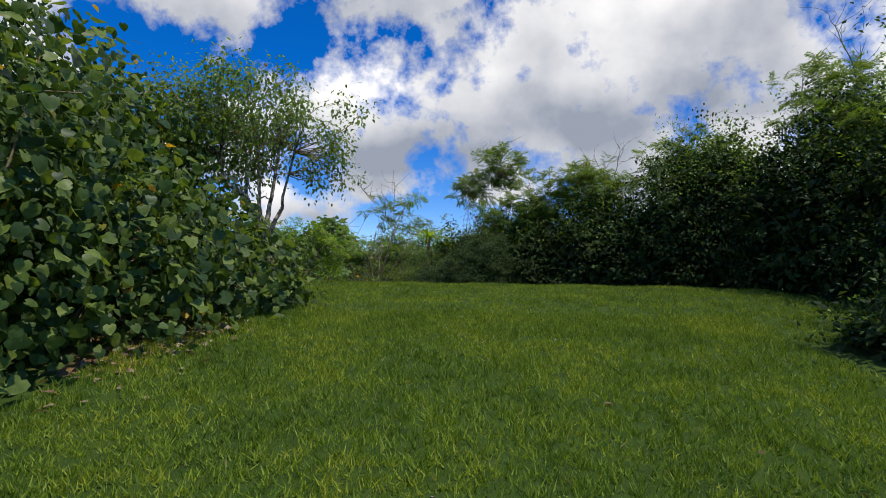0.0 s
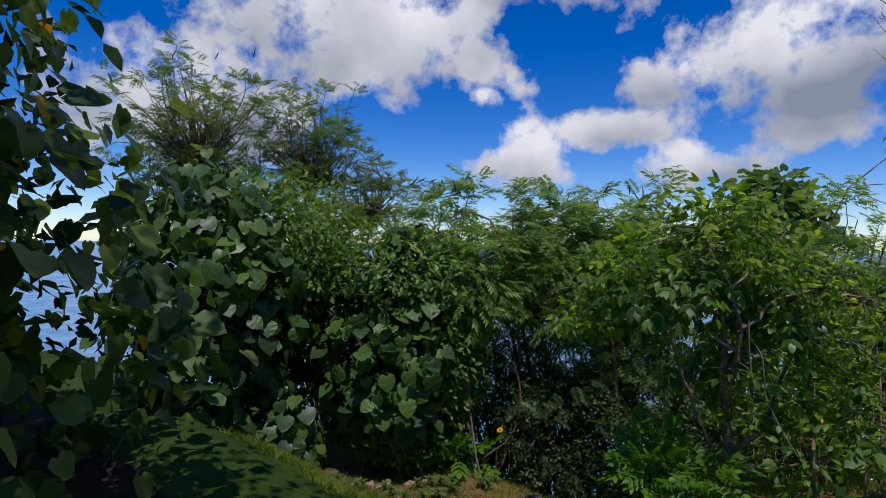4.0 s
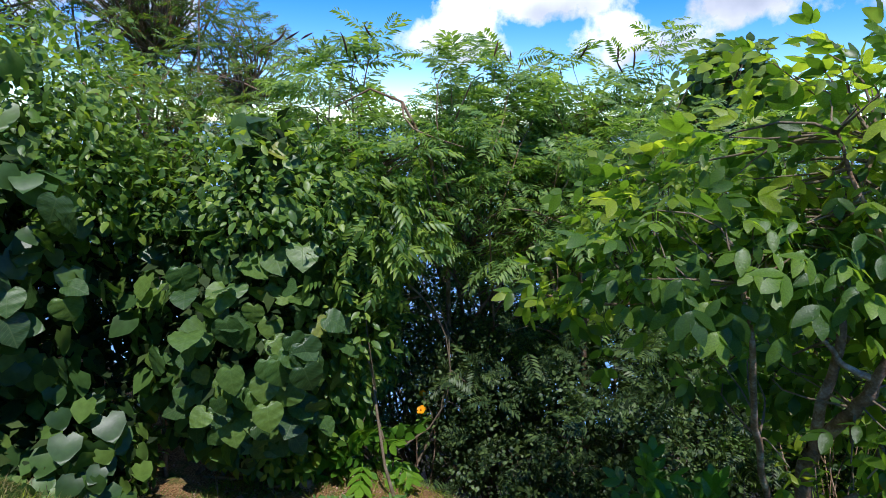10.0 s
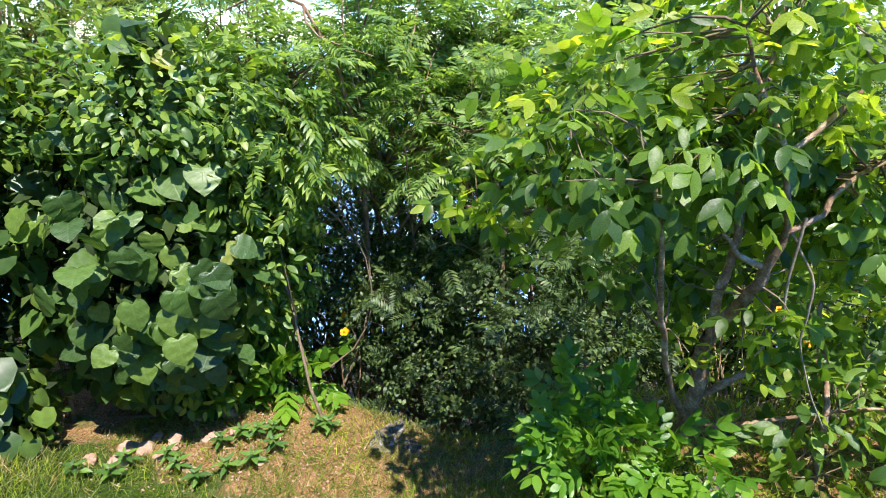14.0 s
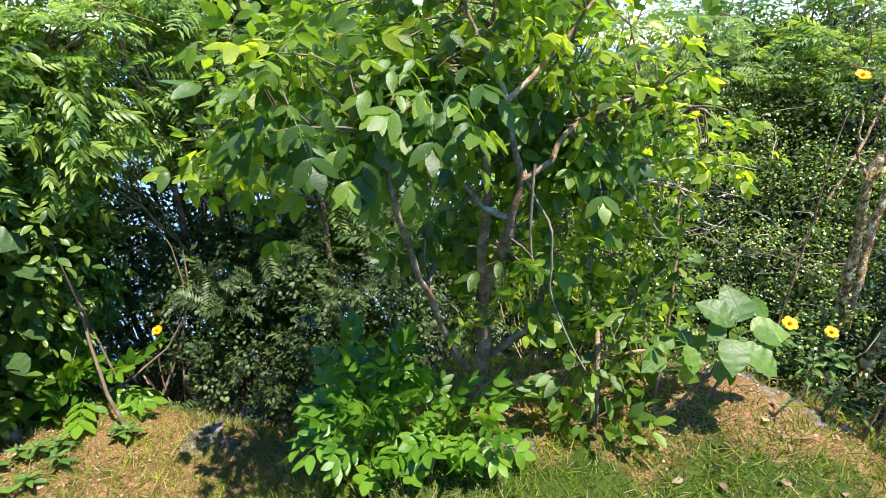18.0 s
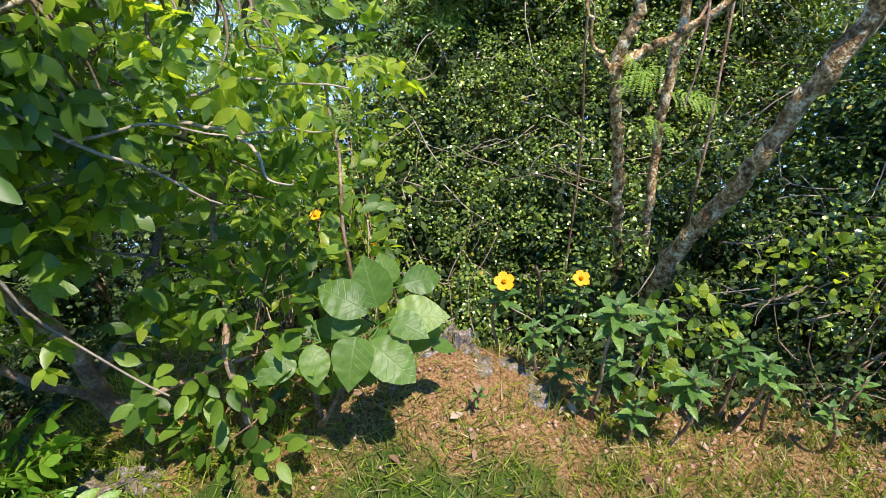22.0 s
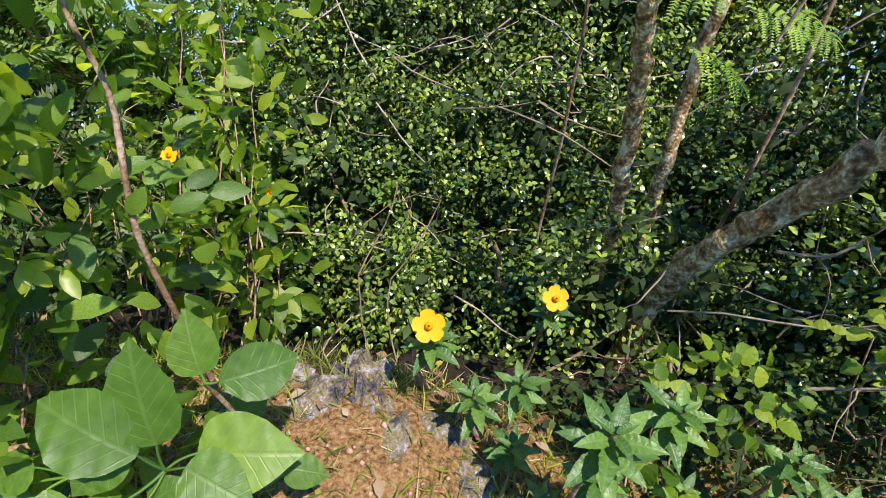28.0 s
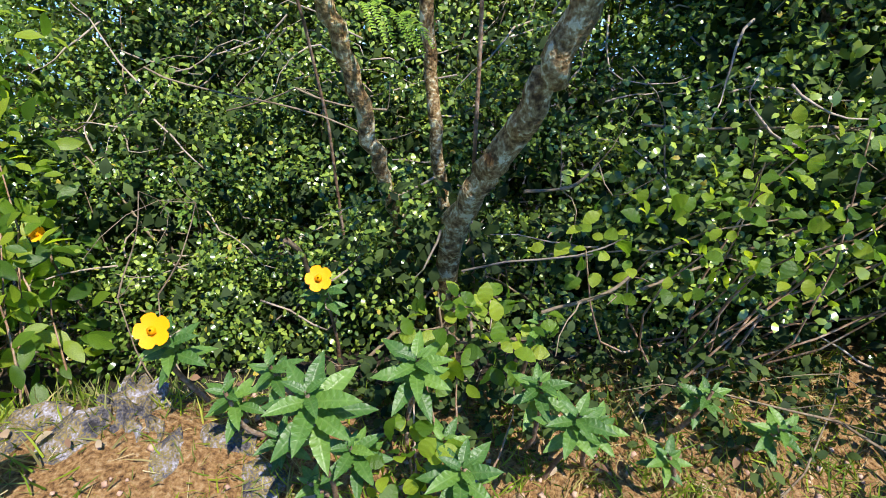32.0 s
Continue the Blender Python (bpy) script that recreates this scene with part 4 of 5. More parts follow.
def feather_tree(label, base, blobs, n, size, pods=0, near_radius=0.02, name="feathery_tree", bare=0, mat=None, main=6):
    b3 = (base[0], base[1], float(ground_z(base[0], base[1])))
    ob = thing(name, b3, label, "tree", "feathery trees round the lawn")
    skeleton(ob, b3, blobs, 18, near_radius, brown_mat, spread=0.12, main=main)
    c, d = blob_points(blobs, max(n // 11, 12), 0.8, 0.45, 2.8)
    k = np.repeat(np.arange(len(c)), 11)
    a = rng.uniform(0, 2 * np.pi, len(k))
    tip = np.stack([np.cos(a), np.sin(a), rng.normal(0.05, 0.35, len(k))], 1) + d[k] * 0.5
    p = c[k] + rng.normal(size=(len(k), 3)) * np.array([0.05, 0.05, 0.035]) * (size[1] / 0.2) + tip * 0.02
    up = np.array([0, 0, 1.0]) + rng.normal(size=(len(k), 3)) * 0.3
    part("foliage", scatter("foliage", feather_fine, p, tip, up, rng.uniform(size[0], size[1], len(p)), mat or feather_mat), ob, b3, kind="stuff")
    tw = Tubes(4)
    for q in c:
        b = min(blobs, key=lambda v: np.linalg.norm(np.array(v[:3]) - q))
        tw.add(wander(np.array(b[:3]) + [0, 0, -0.5 * b[5]], q, 6, 0.12, 0.04), np.linspace(near_radius * 0.35, near_radius * 0.08, 6))
    part("twig_tangle", tw.mesh("twig_tangle", brown_mat), ob, b3, kind="stuff")
    top = max(blobs, key=lambda q: q[2] + q[5])
    for _ in range(pods):
        a = np.array(top[:3]) + np.array([rng.normal() * top[3] * 0.4, rng.normal() * top[4] * 0.4, top[5] * rng.uniform(0.9, 1.05)])
        t = Tubes(4)
        t.add(wander(a, a + rng.normal(size=3) * 0.04 + [0, 0, -0.1], 6, 0.06, 0.01), [0.001, 0.004, 0.006, 0.006, 0.004, 0.001])
        part("seed_pod", t.mesh("seed_pod", pod_mat), ob, b3, "brown dry seed pod")
    for _ in range(bare):
        a = np.array(top[:3]) + rng.normal(size=3) * np.array(top[3:6]) * 0.35
        e = a + np.array([rng.normal() * 0.35, rng.normal() * 0.3, top[5] * rng.uniform(0.9, 1.6)])
        t = Tubes(5)
        line = wander(a, e, 8, 0.1, 0.03)
        t.add(line, np.linspace(0.011, 0.003, 8))
        for _ in range(9):
            j = rng.integers(2, 8)
            t.add(wander(line[j], line[j] + np.array([rng.normal() * 0.25, rng.normal() * 0.25, rng.uniform(0.1, 0.5)]), 5, 0.12, 0.04), np.linspace(0.005, 0.0015, 5))
        part("bare_branch", t.mesh("bare_branch", twig_mat), ob, b3, "leafless grey branch")
    return ob


for lab, base, blobs, n, pods in [
        ("feathery tree with dark seed pods on top", (-5.4, 13.6), [(-5.25, 12.95, 0.95, 0.6, 0.5, 0.55), (-5.6, 13.0, 0.3, 0.6, 0.5, 0.6)], 1000, 9),
        ("feathery green tree on the slope", (-4.7, 14.2), [(-4.7, 13.3, 0.7, 0.7, 0.5, 0.75), (-4.5, 13.9, -0.2, 0.7, 0.5, 0.6)], 1050, 4),
        ("feathery green tree on the slope", (-3.8, 14.6), [(-4.0, 13.8, 0.6, 0.8, 0.5, 0.8), (-3.6, 14.1, -0.2, 0.7, 0.5, 0.7)], 1050, 3),
        ("feathery green tree in a gap of the row", (-4.6, 14.4), [(-4.55, 14.0, 1.0, 0.55, 0.25, 0.42), (-4.85, 13.75, 0.95, 0.35, 0.25, 0.4), (-4.75, 13.95, 0.75, 0.4, 0.3, 0.4), (-4.3, 13.65, 0.55, 0.4, 0.3, 0.4)], 1300, 3),
        ("feathery green tree behind the small tree", (-2.8, 15.2), [(-3.0, 14.8, 0.75, 0.9, 0.6, 0.6)], 700, 2),
        ("feathery tree over the thicket", (-1.0, 15.6), [(-1.4, 15.3, 0.6, 1.2, 0.7, 0.75)], 1300, 2)]:
    blobs = [(*v[:2], v[2] + 0.09, *v[3:]) for v in blobs]
    h = feather_tree(lab, base, blobs, int(n * 1.55), (0.1, 0.18), pods=pods)
feather_tree("tall airy feathery tree with thin branches", (-7.6, 13.5), [(-7.9, 13.3, 2.05, 0.75, 0.7, 0.75), (-7.2, 13.7, 1.55, 0.7, 0.6, 0.5), (-8.5, 12.2, 2.2, 0.9, 0.9, 0.8), (-6.6, 12.6, 1.0, 0.7, 0.6, 0.6)], 6400, (0.07, 0.13), pods=12, near_radius=0.032, mat=crown_mat)
for x, y in [(-7.0, 14.7), (-6.0, 15.1), (-5.0, 15.5), (-4.0, 15.9), (-3.0, 16.2)]:
    feather_tree("slim feathery tree further down the slope", (x, y + 0.3), [(x, y, 0.68, 0.8, 0.4, 0.45)], 480, (0.1, 0.18), main=3, near_radius=0.014)
for lab, base, blobs, n, bare in [
        ("slender feathery tree with bare twigs above the thicket", (2.3, 13.3), [(2.2, 12.9, 1.9, 0.8, 0.7, 0.6), (1.2, 13.2, 1.5, 0.7, 0.6, 0.5)], 700, 3),
        ("slender half-bare tree behind the thicket", (-1.9, 15.7), [(-1.7, 15.5, 2.0, 0.7, 0.4, 0.45), (-1.0, 15.6, 1.6, 0.5, 0.4, 0.4)], 150, 6),
        ("feathery tree above the dark thicket", (3.6, 12.9), [(3.4, 12.6, 2.2, 1.0, 0.9, 0.7)], 700, 4),
        ("feathery tree with leafless grey branches on top", (5.4, 11.6), [(5.3, 11.4, 2.5, 1.1, 1.0, 0.7)], 700, 5),
        ("tall thin tree over the thicket", (6.7, 9.0), [(6.6, 8.9, 3.2, 0.9, 0.8, 0.7), (6.4, 8.0, 2.4, 0.9, 0.9, 0.6)], 700, 4),
        ("open airy tree behind the thicket", (1.5, 14.4), [(1.4, 14.2, 3.1, 0.8, 0.7, 0.55), (0.7, 14.2, 2.5, 0.6, 0.6, 0.4)], 480, 2)]:
    feather_tree(lab, base, blobs, int(n * 2.4), (0.12, 0.22), near_radius=0.016, bare=bare, mat=crown_mat)


BACK = [(-2.4, 15.6, -1.0, 1.2, 0.4, 0.9), (-0.5, 15.3, -0.6, 1.2, 0.4, 1.0), (-3.4, 15.6, -1.0, 0.9, 0.5, 0.75), (-2.6, 16.3, -0.2, 0.9, 0.5, 1.2), (-1.7, 16.6, 0.1, 1.1, 0.5, 1.35), (-0.3, 16.4, 0.2, 1.1, 0.6, 1.5)]
h = bush("slope_hedge", "dense mixed green hedge further down the slope", (-1.5, 16.3), BACK, small_leaf, 40000, (0.05, 0.1), crown_mat, 50, 0.012, shell=0.7, lump=0.45, wild=0.8, category="hedge", freq=3.0, tuft=(20, 0.12))

# ---- trees ----
def limb_tree(name, label, base, stems, crown, template, n, size, mat, bark, clump=0.16, per=14, category="tree"):
    """stems: lists of points with a first and a last radius; crown: ellipsoids that hold the leaf clumps."""
    ob = thing(name, base, label, category)
    ends = []
    for k, (pts, r0, r1) in enumerate(stems):
        pts = np.array(pts, float)
        t = np.linspace(0, len(pts) - 1, 6 * len(pts))
        line = np.stack([np.interp(t, np.arange(len(pts)), pts[:, i]) for i in range(3)], 1)
        for _ in range(3):
            line[1:-1] = (line[:-2] + 2 * line[1:-1] + line[2:]) / 4
        line[1:-1] += rng.normal(size=(len(line) - 2, 3)) * r1 * 0.25
        tb = Tubes(12 if r0 > 0.05 else 8)
        rad = np.interp(t, [0, len(pts) - 1], [r0, r1])
        if k == 0:
            rad[:3] *= [1.5, 1.25, 1.08]
        tb.add(line, rad, 0.035)
        part("trunk" if k == 0 else "limb", tb.mesh("trunk" if k == 0 else "limb", bark), ob, base)
        ends += [line[i] for i in range(len(line) // 2, len(line), 3)]
    ends = np.array(ends)
    centres, _ = blob_points(crown, n, 0.75, 0.3)
    twigs = Tubes(4)
    for c in centres[: min(len(centres), 220)]:
        a = ends[np.argmin(np.linalg.norm(ends - c, axis=1) + rng.random(len(ends)) * 0.2)]
        twigs.add(wander(a, c, 6, 0.1, 0.03), np.linspace(0.012, 0.003, 6) * (size[1] / 0.08))
    part("twig_tangle", twigs.mesh("twig_tangle", bark), ob, base, kind="stuff")
    p = np.repeat(centres, per, 0) + rng.normal(size=(len(centres) * per, 3)) * clump
    d = p - np.repeat(centres, per, 0)
    d /= np.linalg.norm(d, axis=1)[:, None] + 1e-9
    tip, up = spray(d, 0.8, 0.0, 0.4)
    part("crown", scatter("crown", template, p, tip, up, rng.uniform(size[0], size[1], len(p)), mat), ob, base, kind="stuff")
    return ob


limb_tree("lawn_tree", "tree with pale mottled bark and a forked trunk on the lawn", (-3.0, 9.36, 0.0),
          [([(-2.96, 9.38, -0.1), (-3.03, 9.36, 0.3), (-3.1, 9.33, 0.6), (-3.13, 9.31, 0.86)], 0.128, 0.1),
           ([(-3.15, 9.3, 0.74), (-3.26, 9.2, 1.06), (-3.34, 9.13, 1.24), (-3.41, 9.06, 1.4), (-3.5, 8.97, 1.51), (-3.66, 8.86, 1.6), (-3.76, 8.8, 1.9), (-3.7, 8.8, 2.8)], 0.075, 0.022),
           ([(-3.38, 9.08, 1.33), (-3.41, 9.06, 1.46), (-3.39, 9.07, 1.66), (-3.44, 9.0, 2.4)], 0.04, 0.018),
           ([(-3.16, 9.29, 0.8), (-3.2, 9.26, 1.03), (-3.23, 9.22, 1.28), (-3.24, 9.22, 1.66), (-3.3, 9.2, 2.6)], 0.055, 0.02),
           ([(-3.12, 9.32, 0.78), (-3.12, 9.32, 0.98), (-3.1, 9.33, 1.21), (-3.05, 9.38, 1.66), (-2.95, 9.45, 2.7)], 0.058, 0.02),
           ([(-3.08, 9.36, 0.66), (-3.06, 9.37, 0.86), (-3.01, 9.41, 1.06), (-2.95, 9.47, 1.2), (-2.91, 9.5, 1.31), (-2.92, 9.5, 1.48), (-2.88, 9.52, 1.68), (-2.7, 9.6, 2.6)], 0.046, 0.017),
           ([(-3.24, 9.22, 1.4), (-3.16, 9.3, 1.48), (-3.12, 9.36, 1.42), (-3.06, 9.42, 1.52)], 0.016, 0.008)],
          [(-3.1, 9.3, 2.8, 1.4, 1.3, 0.85), (-2.2, 9.75, 2.2, 0.6, 0.6, 0.55), (-4.3, 9.0, 2.6, 1.1, 1.0, 0.9), (-3.6, 8.2, 2.8, 0.9, 0.9, 0.6), (-3.7, 9.4, 1.95, 0.6, 0.5, 0.3)],
          tree_leaf, 270, (0.05, 0.085), crown_mat, bark_mat, clump=0.13, per=50)


# ---- small tree on the bank ----
leaf_spray = compound(3, 0.5)


def small_tree():
    base = (-3.05, 12.46, float(ground_z(-3.05, 12.46)))
    ob = thing("bank_tree", base, "small tree with reddish bark and glossy pinnate leaves at the bank", "tree")
    limbs = [("trunk", [(-3.05, 12.47, -0.3), (-3.04, 12.46, -0.06), (-3.03, 12.44, 0.1), (-3.04, 12.42, 0.2), (-3.03, 12.38, 0.3)], 0.026, 0.02),
             ("limb", [(-3.03, 12.4, 0.27), (-2.99, 12.32, 0.42), (-2.96, 12.27, 0.52), (-2.95, 12.25, 0.57)], 0.016, 0.014),
             ("limb", [(-2.95, 12.25, 0.56), (-2.93, 12.22, 0.67), (-2.95, 12.2, 0.77), (-2.97, 12.2, 0.88), (-3.06, 12.2, 1.02), (-3.1, 12.2, 1.12)], 0.011, 0.003),
             ("limb", [(-3.03, 12.38, 0.29), (-3.03, 12.34, 0.46), (-3.02, 12.3, 0.65), (-3.06, 12.3, 0.85), (-3.02, 12.34, 1.1)], 0.015, 0.006),
             ("limb", [(-3.05, 12.44, -0.04), (-3.11, 12.36, 0.1), (-3.14, 12.27, 0.28), (-3.16, 12.18, 0.42), (-3.18, 12.05, 0.65), (-3.22, 12.05, 0.8)], 0.011, 0.006),
             ("limb", [(-2.95, 12.25, 0.57), (-3.02, 12.22, 0.61), (-3.06, 12.2, 0.66)], 0.009, 0.004),
             ("limb", [(-2.93, 12.22, 0.68), (-2.87, 12.24, 0.72), (-2.83, 12.28, 0.8), (-2.7, 12.42, 0.86), (-2.5, 12.6, 0.82)], 0.008, 0.004),
             ("limb", [(-3.02, 12.32, 0.72), (-3.2, 12.2, 0.75), (-3.5, 12.16, 0.66), (-3.75, 12.2, 0.63)], 0.008, 0.003),
             ("limb", [(-2.97, 12.2, 0.86), (-2.86, 12.26, 0.98), (-2.78, 12.32, 1.12)], 0.007, 0.003),
             ("limb", [(-3.05, 12.45, -0.04), (-2.96, 12.44, -0.05), (-2.84, 12.45, 0.0), (-2.7, 12.5, 0.06), (-2.5, 12.55, 0.1)], 0.009, 0.004),
             ("dead_twig", [(-2.83, 12.3, 0.78), (-2.76, 12.3, 0.74), (-2.7, 12.34, 0.66), (-2.64, 12.4, 0.6), (-2.56, 12.46, 0.5)], 0.004, 0.002),
             ("dead_twig", [(-2.7, 12.34, 0.66), (-2.6, 12.4, 0.67), (-2.5, 12.48, 0.62)], 0.003, 0.0015),
             ("dead_twig", [(-2.62, 12.54, 0.67), (-2.53, 12.57, 0.69), (-2.43, 12.58, 0.68), (-2.34, 12.59, 0.67)], 0.003, 0.0012),
             ("dead_twig", [(-2.62, 12.49, 0.64), (-2.53, 12.51, 0.62), (-2.49, 12.49, 0.59), (-2.46, 12.47, 0.54), (-2.42, 12.47, 0.54)], 0.004, 0.0016),
             ("dead_twig", [(-2.53, 12.51, 0.62), (-2.5, 12.51, 0.61), (-2.45, 12.53, 0.62), (-2.36, 12.54, 0.61)], 0.0028, 0.0012),
             ("dead_twig", [(-2.57, 12.5, 0.63), (-2.53, 12.53, 0.645)], 0.002, 0.001),
             ("limb", [(-3.05, 12.46, 0.0), (-2.88, 12.5, 0.17), (-2.87, 12.57, 0.27), (-2.85, 12.67, 0.39), (-2.8, 12.75, 0.55)], 0.012, 0.007),
             ("limb", [(-2.66, 12.46, -0.2), (-2.68, 12.48, 0.09), (-2.7, 12.55, 0.18), (-2.74, 12.64, 0.32), (-2.72, 12.7, 0.5)], 0.01, 0.006),
             ("limb", [(-2.45, 12.72, -0.2), (-2.46, 12.74, 0.3), (-2.47, 12.81, 0.46), (-2.5, 12.85, 0.65)], 0.0055, 0.003),
             ("dead_twig", [(-2.9, 12.22, 0.72), (-2.9, 12.24, 0.55), (-2.88, 12.26, 0.42), (-2.92, 12.3, 0.3)], 0.004, 0.002),
             ("dead_twig", [(-2.93, 12.23, 0.7), (-2.84, 12.24, 0.55), (-2.84, 12.26, 0.38), (-2.72, 12.34, 0.12)], 0.0035, 0.002)]
    tips = []
    for name, pts, r0, r1 in limbs:
        pts = np.array(pts)
        t = np.linspace(0, len(pts) - 1, 5 * len(pts))
        line = np.stack([np.interp(t, np.arange(len(pts)), pts[:, i]) for i in range(3)], 1)
        line[1:-1] += rng.normal(size=(len(line) - 2, 3)) * 0.005
        for _ in range(2):
            line[1:-1] = (line[:-2] + 2 * line[1:-1] + line[2:]) / 4
        tb = Tubes(8)
        tb.add(line, np.linspace(r0, r1, len(line)), 0.06)
        part(name, tb.mesh(name, brown_mat if name != "dead_twig" else bleached_mat), ob, base)
        if name == "limb":
            tips += list(line[len(line) // 2:])
    # upper and outer clumps get the sunlit leaf colour, inner ones the shaded colour
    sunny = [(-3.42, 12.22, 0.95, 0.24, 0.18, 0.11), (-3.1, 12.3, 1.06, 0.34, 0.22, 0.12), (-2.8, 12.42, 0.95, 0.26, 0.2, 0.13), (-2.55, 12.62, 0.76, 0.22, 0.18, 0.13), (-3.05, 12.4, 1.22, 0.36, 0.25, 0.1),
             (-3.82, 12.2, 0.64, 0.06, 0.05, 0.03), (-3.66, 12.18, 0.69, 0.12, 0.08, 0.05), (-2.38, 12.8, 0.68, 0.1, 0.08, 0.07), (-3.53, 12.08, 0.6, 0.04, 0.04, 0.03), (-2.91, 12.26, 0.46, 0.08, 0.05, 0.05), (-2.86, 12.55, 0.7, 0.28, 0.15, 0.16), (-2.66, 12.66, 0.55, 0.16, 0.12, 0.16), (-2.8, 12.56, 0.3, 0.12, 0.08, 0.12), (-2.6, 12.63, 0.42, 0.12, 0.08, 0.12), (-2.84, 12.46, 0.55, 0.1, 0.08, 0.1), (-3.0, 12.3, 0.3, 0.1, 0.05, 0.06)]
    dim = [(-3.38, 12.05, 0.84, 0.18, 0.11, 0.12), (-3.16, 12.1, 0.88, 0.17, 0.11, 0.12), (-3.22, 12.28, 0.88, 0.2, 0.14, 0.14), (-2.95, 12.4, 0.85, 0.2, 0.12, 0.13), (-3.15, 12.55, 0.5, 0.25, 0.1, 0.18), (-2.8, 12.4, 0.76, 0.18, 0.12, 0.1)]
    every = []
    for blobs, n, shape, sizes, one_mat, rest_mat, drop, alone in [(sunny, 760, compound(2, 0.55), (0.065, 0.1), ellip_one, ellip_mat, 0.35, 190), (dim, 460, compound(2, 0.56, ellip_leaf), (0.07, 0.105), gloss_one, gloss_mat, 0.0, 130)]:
        p, d = blob_points(blobs, n, 0.9, 0.35, 3.0)
        tip, up = hang(d, 0.5) if drop == 0 else spray(d, 0.8, 0.2, 0.6)
        tip += d * 0.4
        s = rng.uniform(sizes[0], sizes[1], len(p)) * np.where(p[:, 0] > -2.75, 0.75, 1.0)
        near = np.linalg.norm(p - np.array((-3.0, 11.2, 0.9)), axis=1)
        one = np.zeros(len(p), bool)
        one[np.argsort(near)[:alone]] = True
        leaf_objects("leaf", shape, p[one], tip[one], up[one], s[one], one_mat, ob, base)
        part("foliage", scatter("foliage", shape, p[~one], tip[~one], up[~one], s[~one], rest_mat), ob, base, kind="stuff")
        every.append(p)
    p = np.concatenate(every)
    tips, tw = np.array(tips), Tubes(4)
    for q in p[::4]:
        a = tips[np.argmin(np.linalg.norm(tips - q, axis=1))]
        tw.add(wander(a, q, 5, 0.12, 0.03), np.linspace(0.004, 0.0015, 5))
    part("twig_tangle", tw.mesh("twig_tangle", twig_mat), ob, base, kind="stuff")


small_tree()


def leafy_shoots(label, base, blobs, n, size, template, one_mat, name="shoots_bush", style="spray", lift=0.5):
    b3 = (base[0], base[1], float(ground_z(base[0], base[1])))
    ob = thing(name, b3, label, "shrub")
    p, d = blob_points(blobs, n, 0.6, 0.2)
    tip, up = (hang(d, 0.3) if style == "hang" else spray(d, 0.8, lift, 0.35))
    leaf_objects("leaf", template, p, tip, up, rng.uniform(size[0], size[1], len(p)), one_mat, ob, b3)
    tb = Tubes(5)
    for q in p[::(24 if name == "round_leaf_shrub" else 36)]:
        tb.add(wander((b3[0] + rng.normal() * 0.05, b3[1] + rng.normal() * 0.05, b3[2] - 0.02), q, 6, 0.12, 0.03), np.linspace(0.0028, 0.0012, 6))
    part("stem", tb.mesh("stem", brown_mat), ob, b3)
    return ob


bright_one = leaf_material("young_leaf", (0.06, 0.165, 0.016), (0.1, 0.245, 0.02), (0.18, 0.34, 0.032), rough=0.35, trans=0.4, single=True)
leafy_shoots("fresh bright green shoots round the foot of the small tree", (-3.28, 12.2), [(-3.34, 12.24, 0.02, 0.11, 0.08, 0.1), (-3.27, 12.15, -0.08, 0.17, 0.1, 0.12), (-3.07, 12.2, -0.02, 0.12, 0.07, 0.05)], 150, (0.07, 0.11), leaf_spray, bright_one)
# this shrub takes the shaded leaf tone in place of shade under the tree
leafy_shoots("leafy low shrub with oval leaves on the bank", (-2.75, 12.5), [(-2.75, 12.46, 0.08, 0.2, 0.12, 0.2), (-2.6, 12.56, 0.15, 0.18, 0.12, 0.2), (-2.6, 12.75, 0.3, 0.22, 0.16, 0.26), (-2.68, 12.4, -0.05, 0.22, 0.09, 0.07)], 420, (0.04, 0.072), ellip_leaf, gloss_one)
leafy_shoots("bright low shrub at the edge of the red soil", (-4.95, 12.5), [(-5.05, 12.45, -0.52, 0.22, 0.1, 0.09), (-4.85, 12.55, -0.53, 0.22, 0.1, 0.08)], 90, (0.12, 0.18), leaf_spray, bright_one)


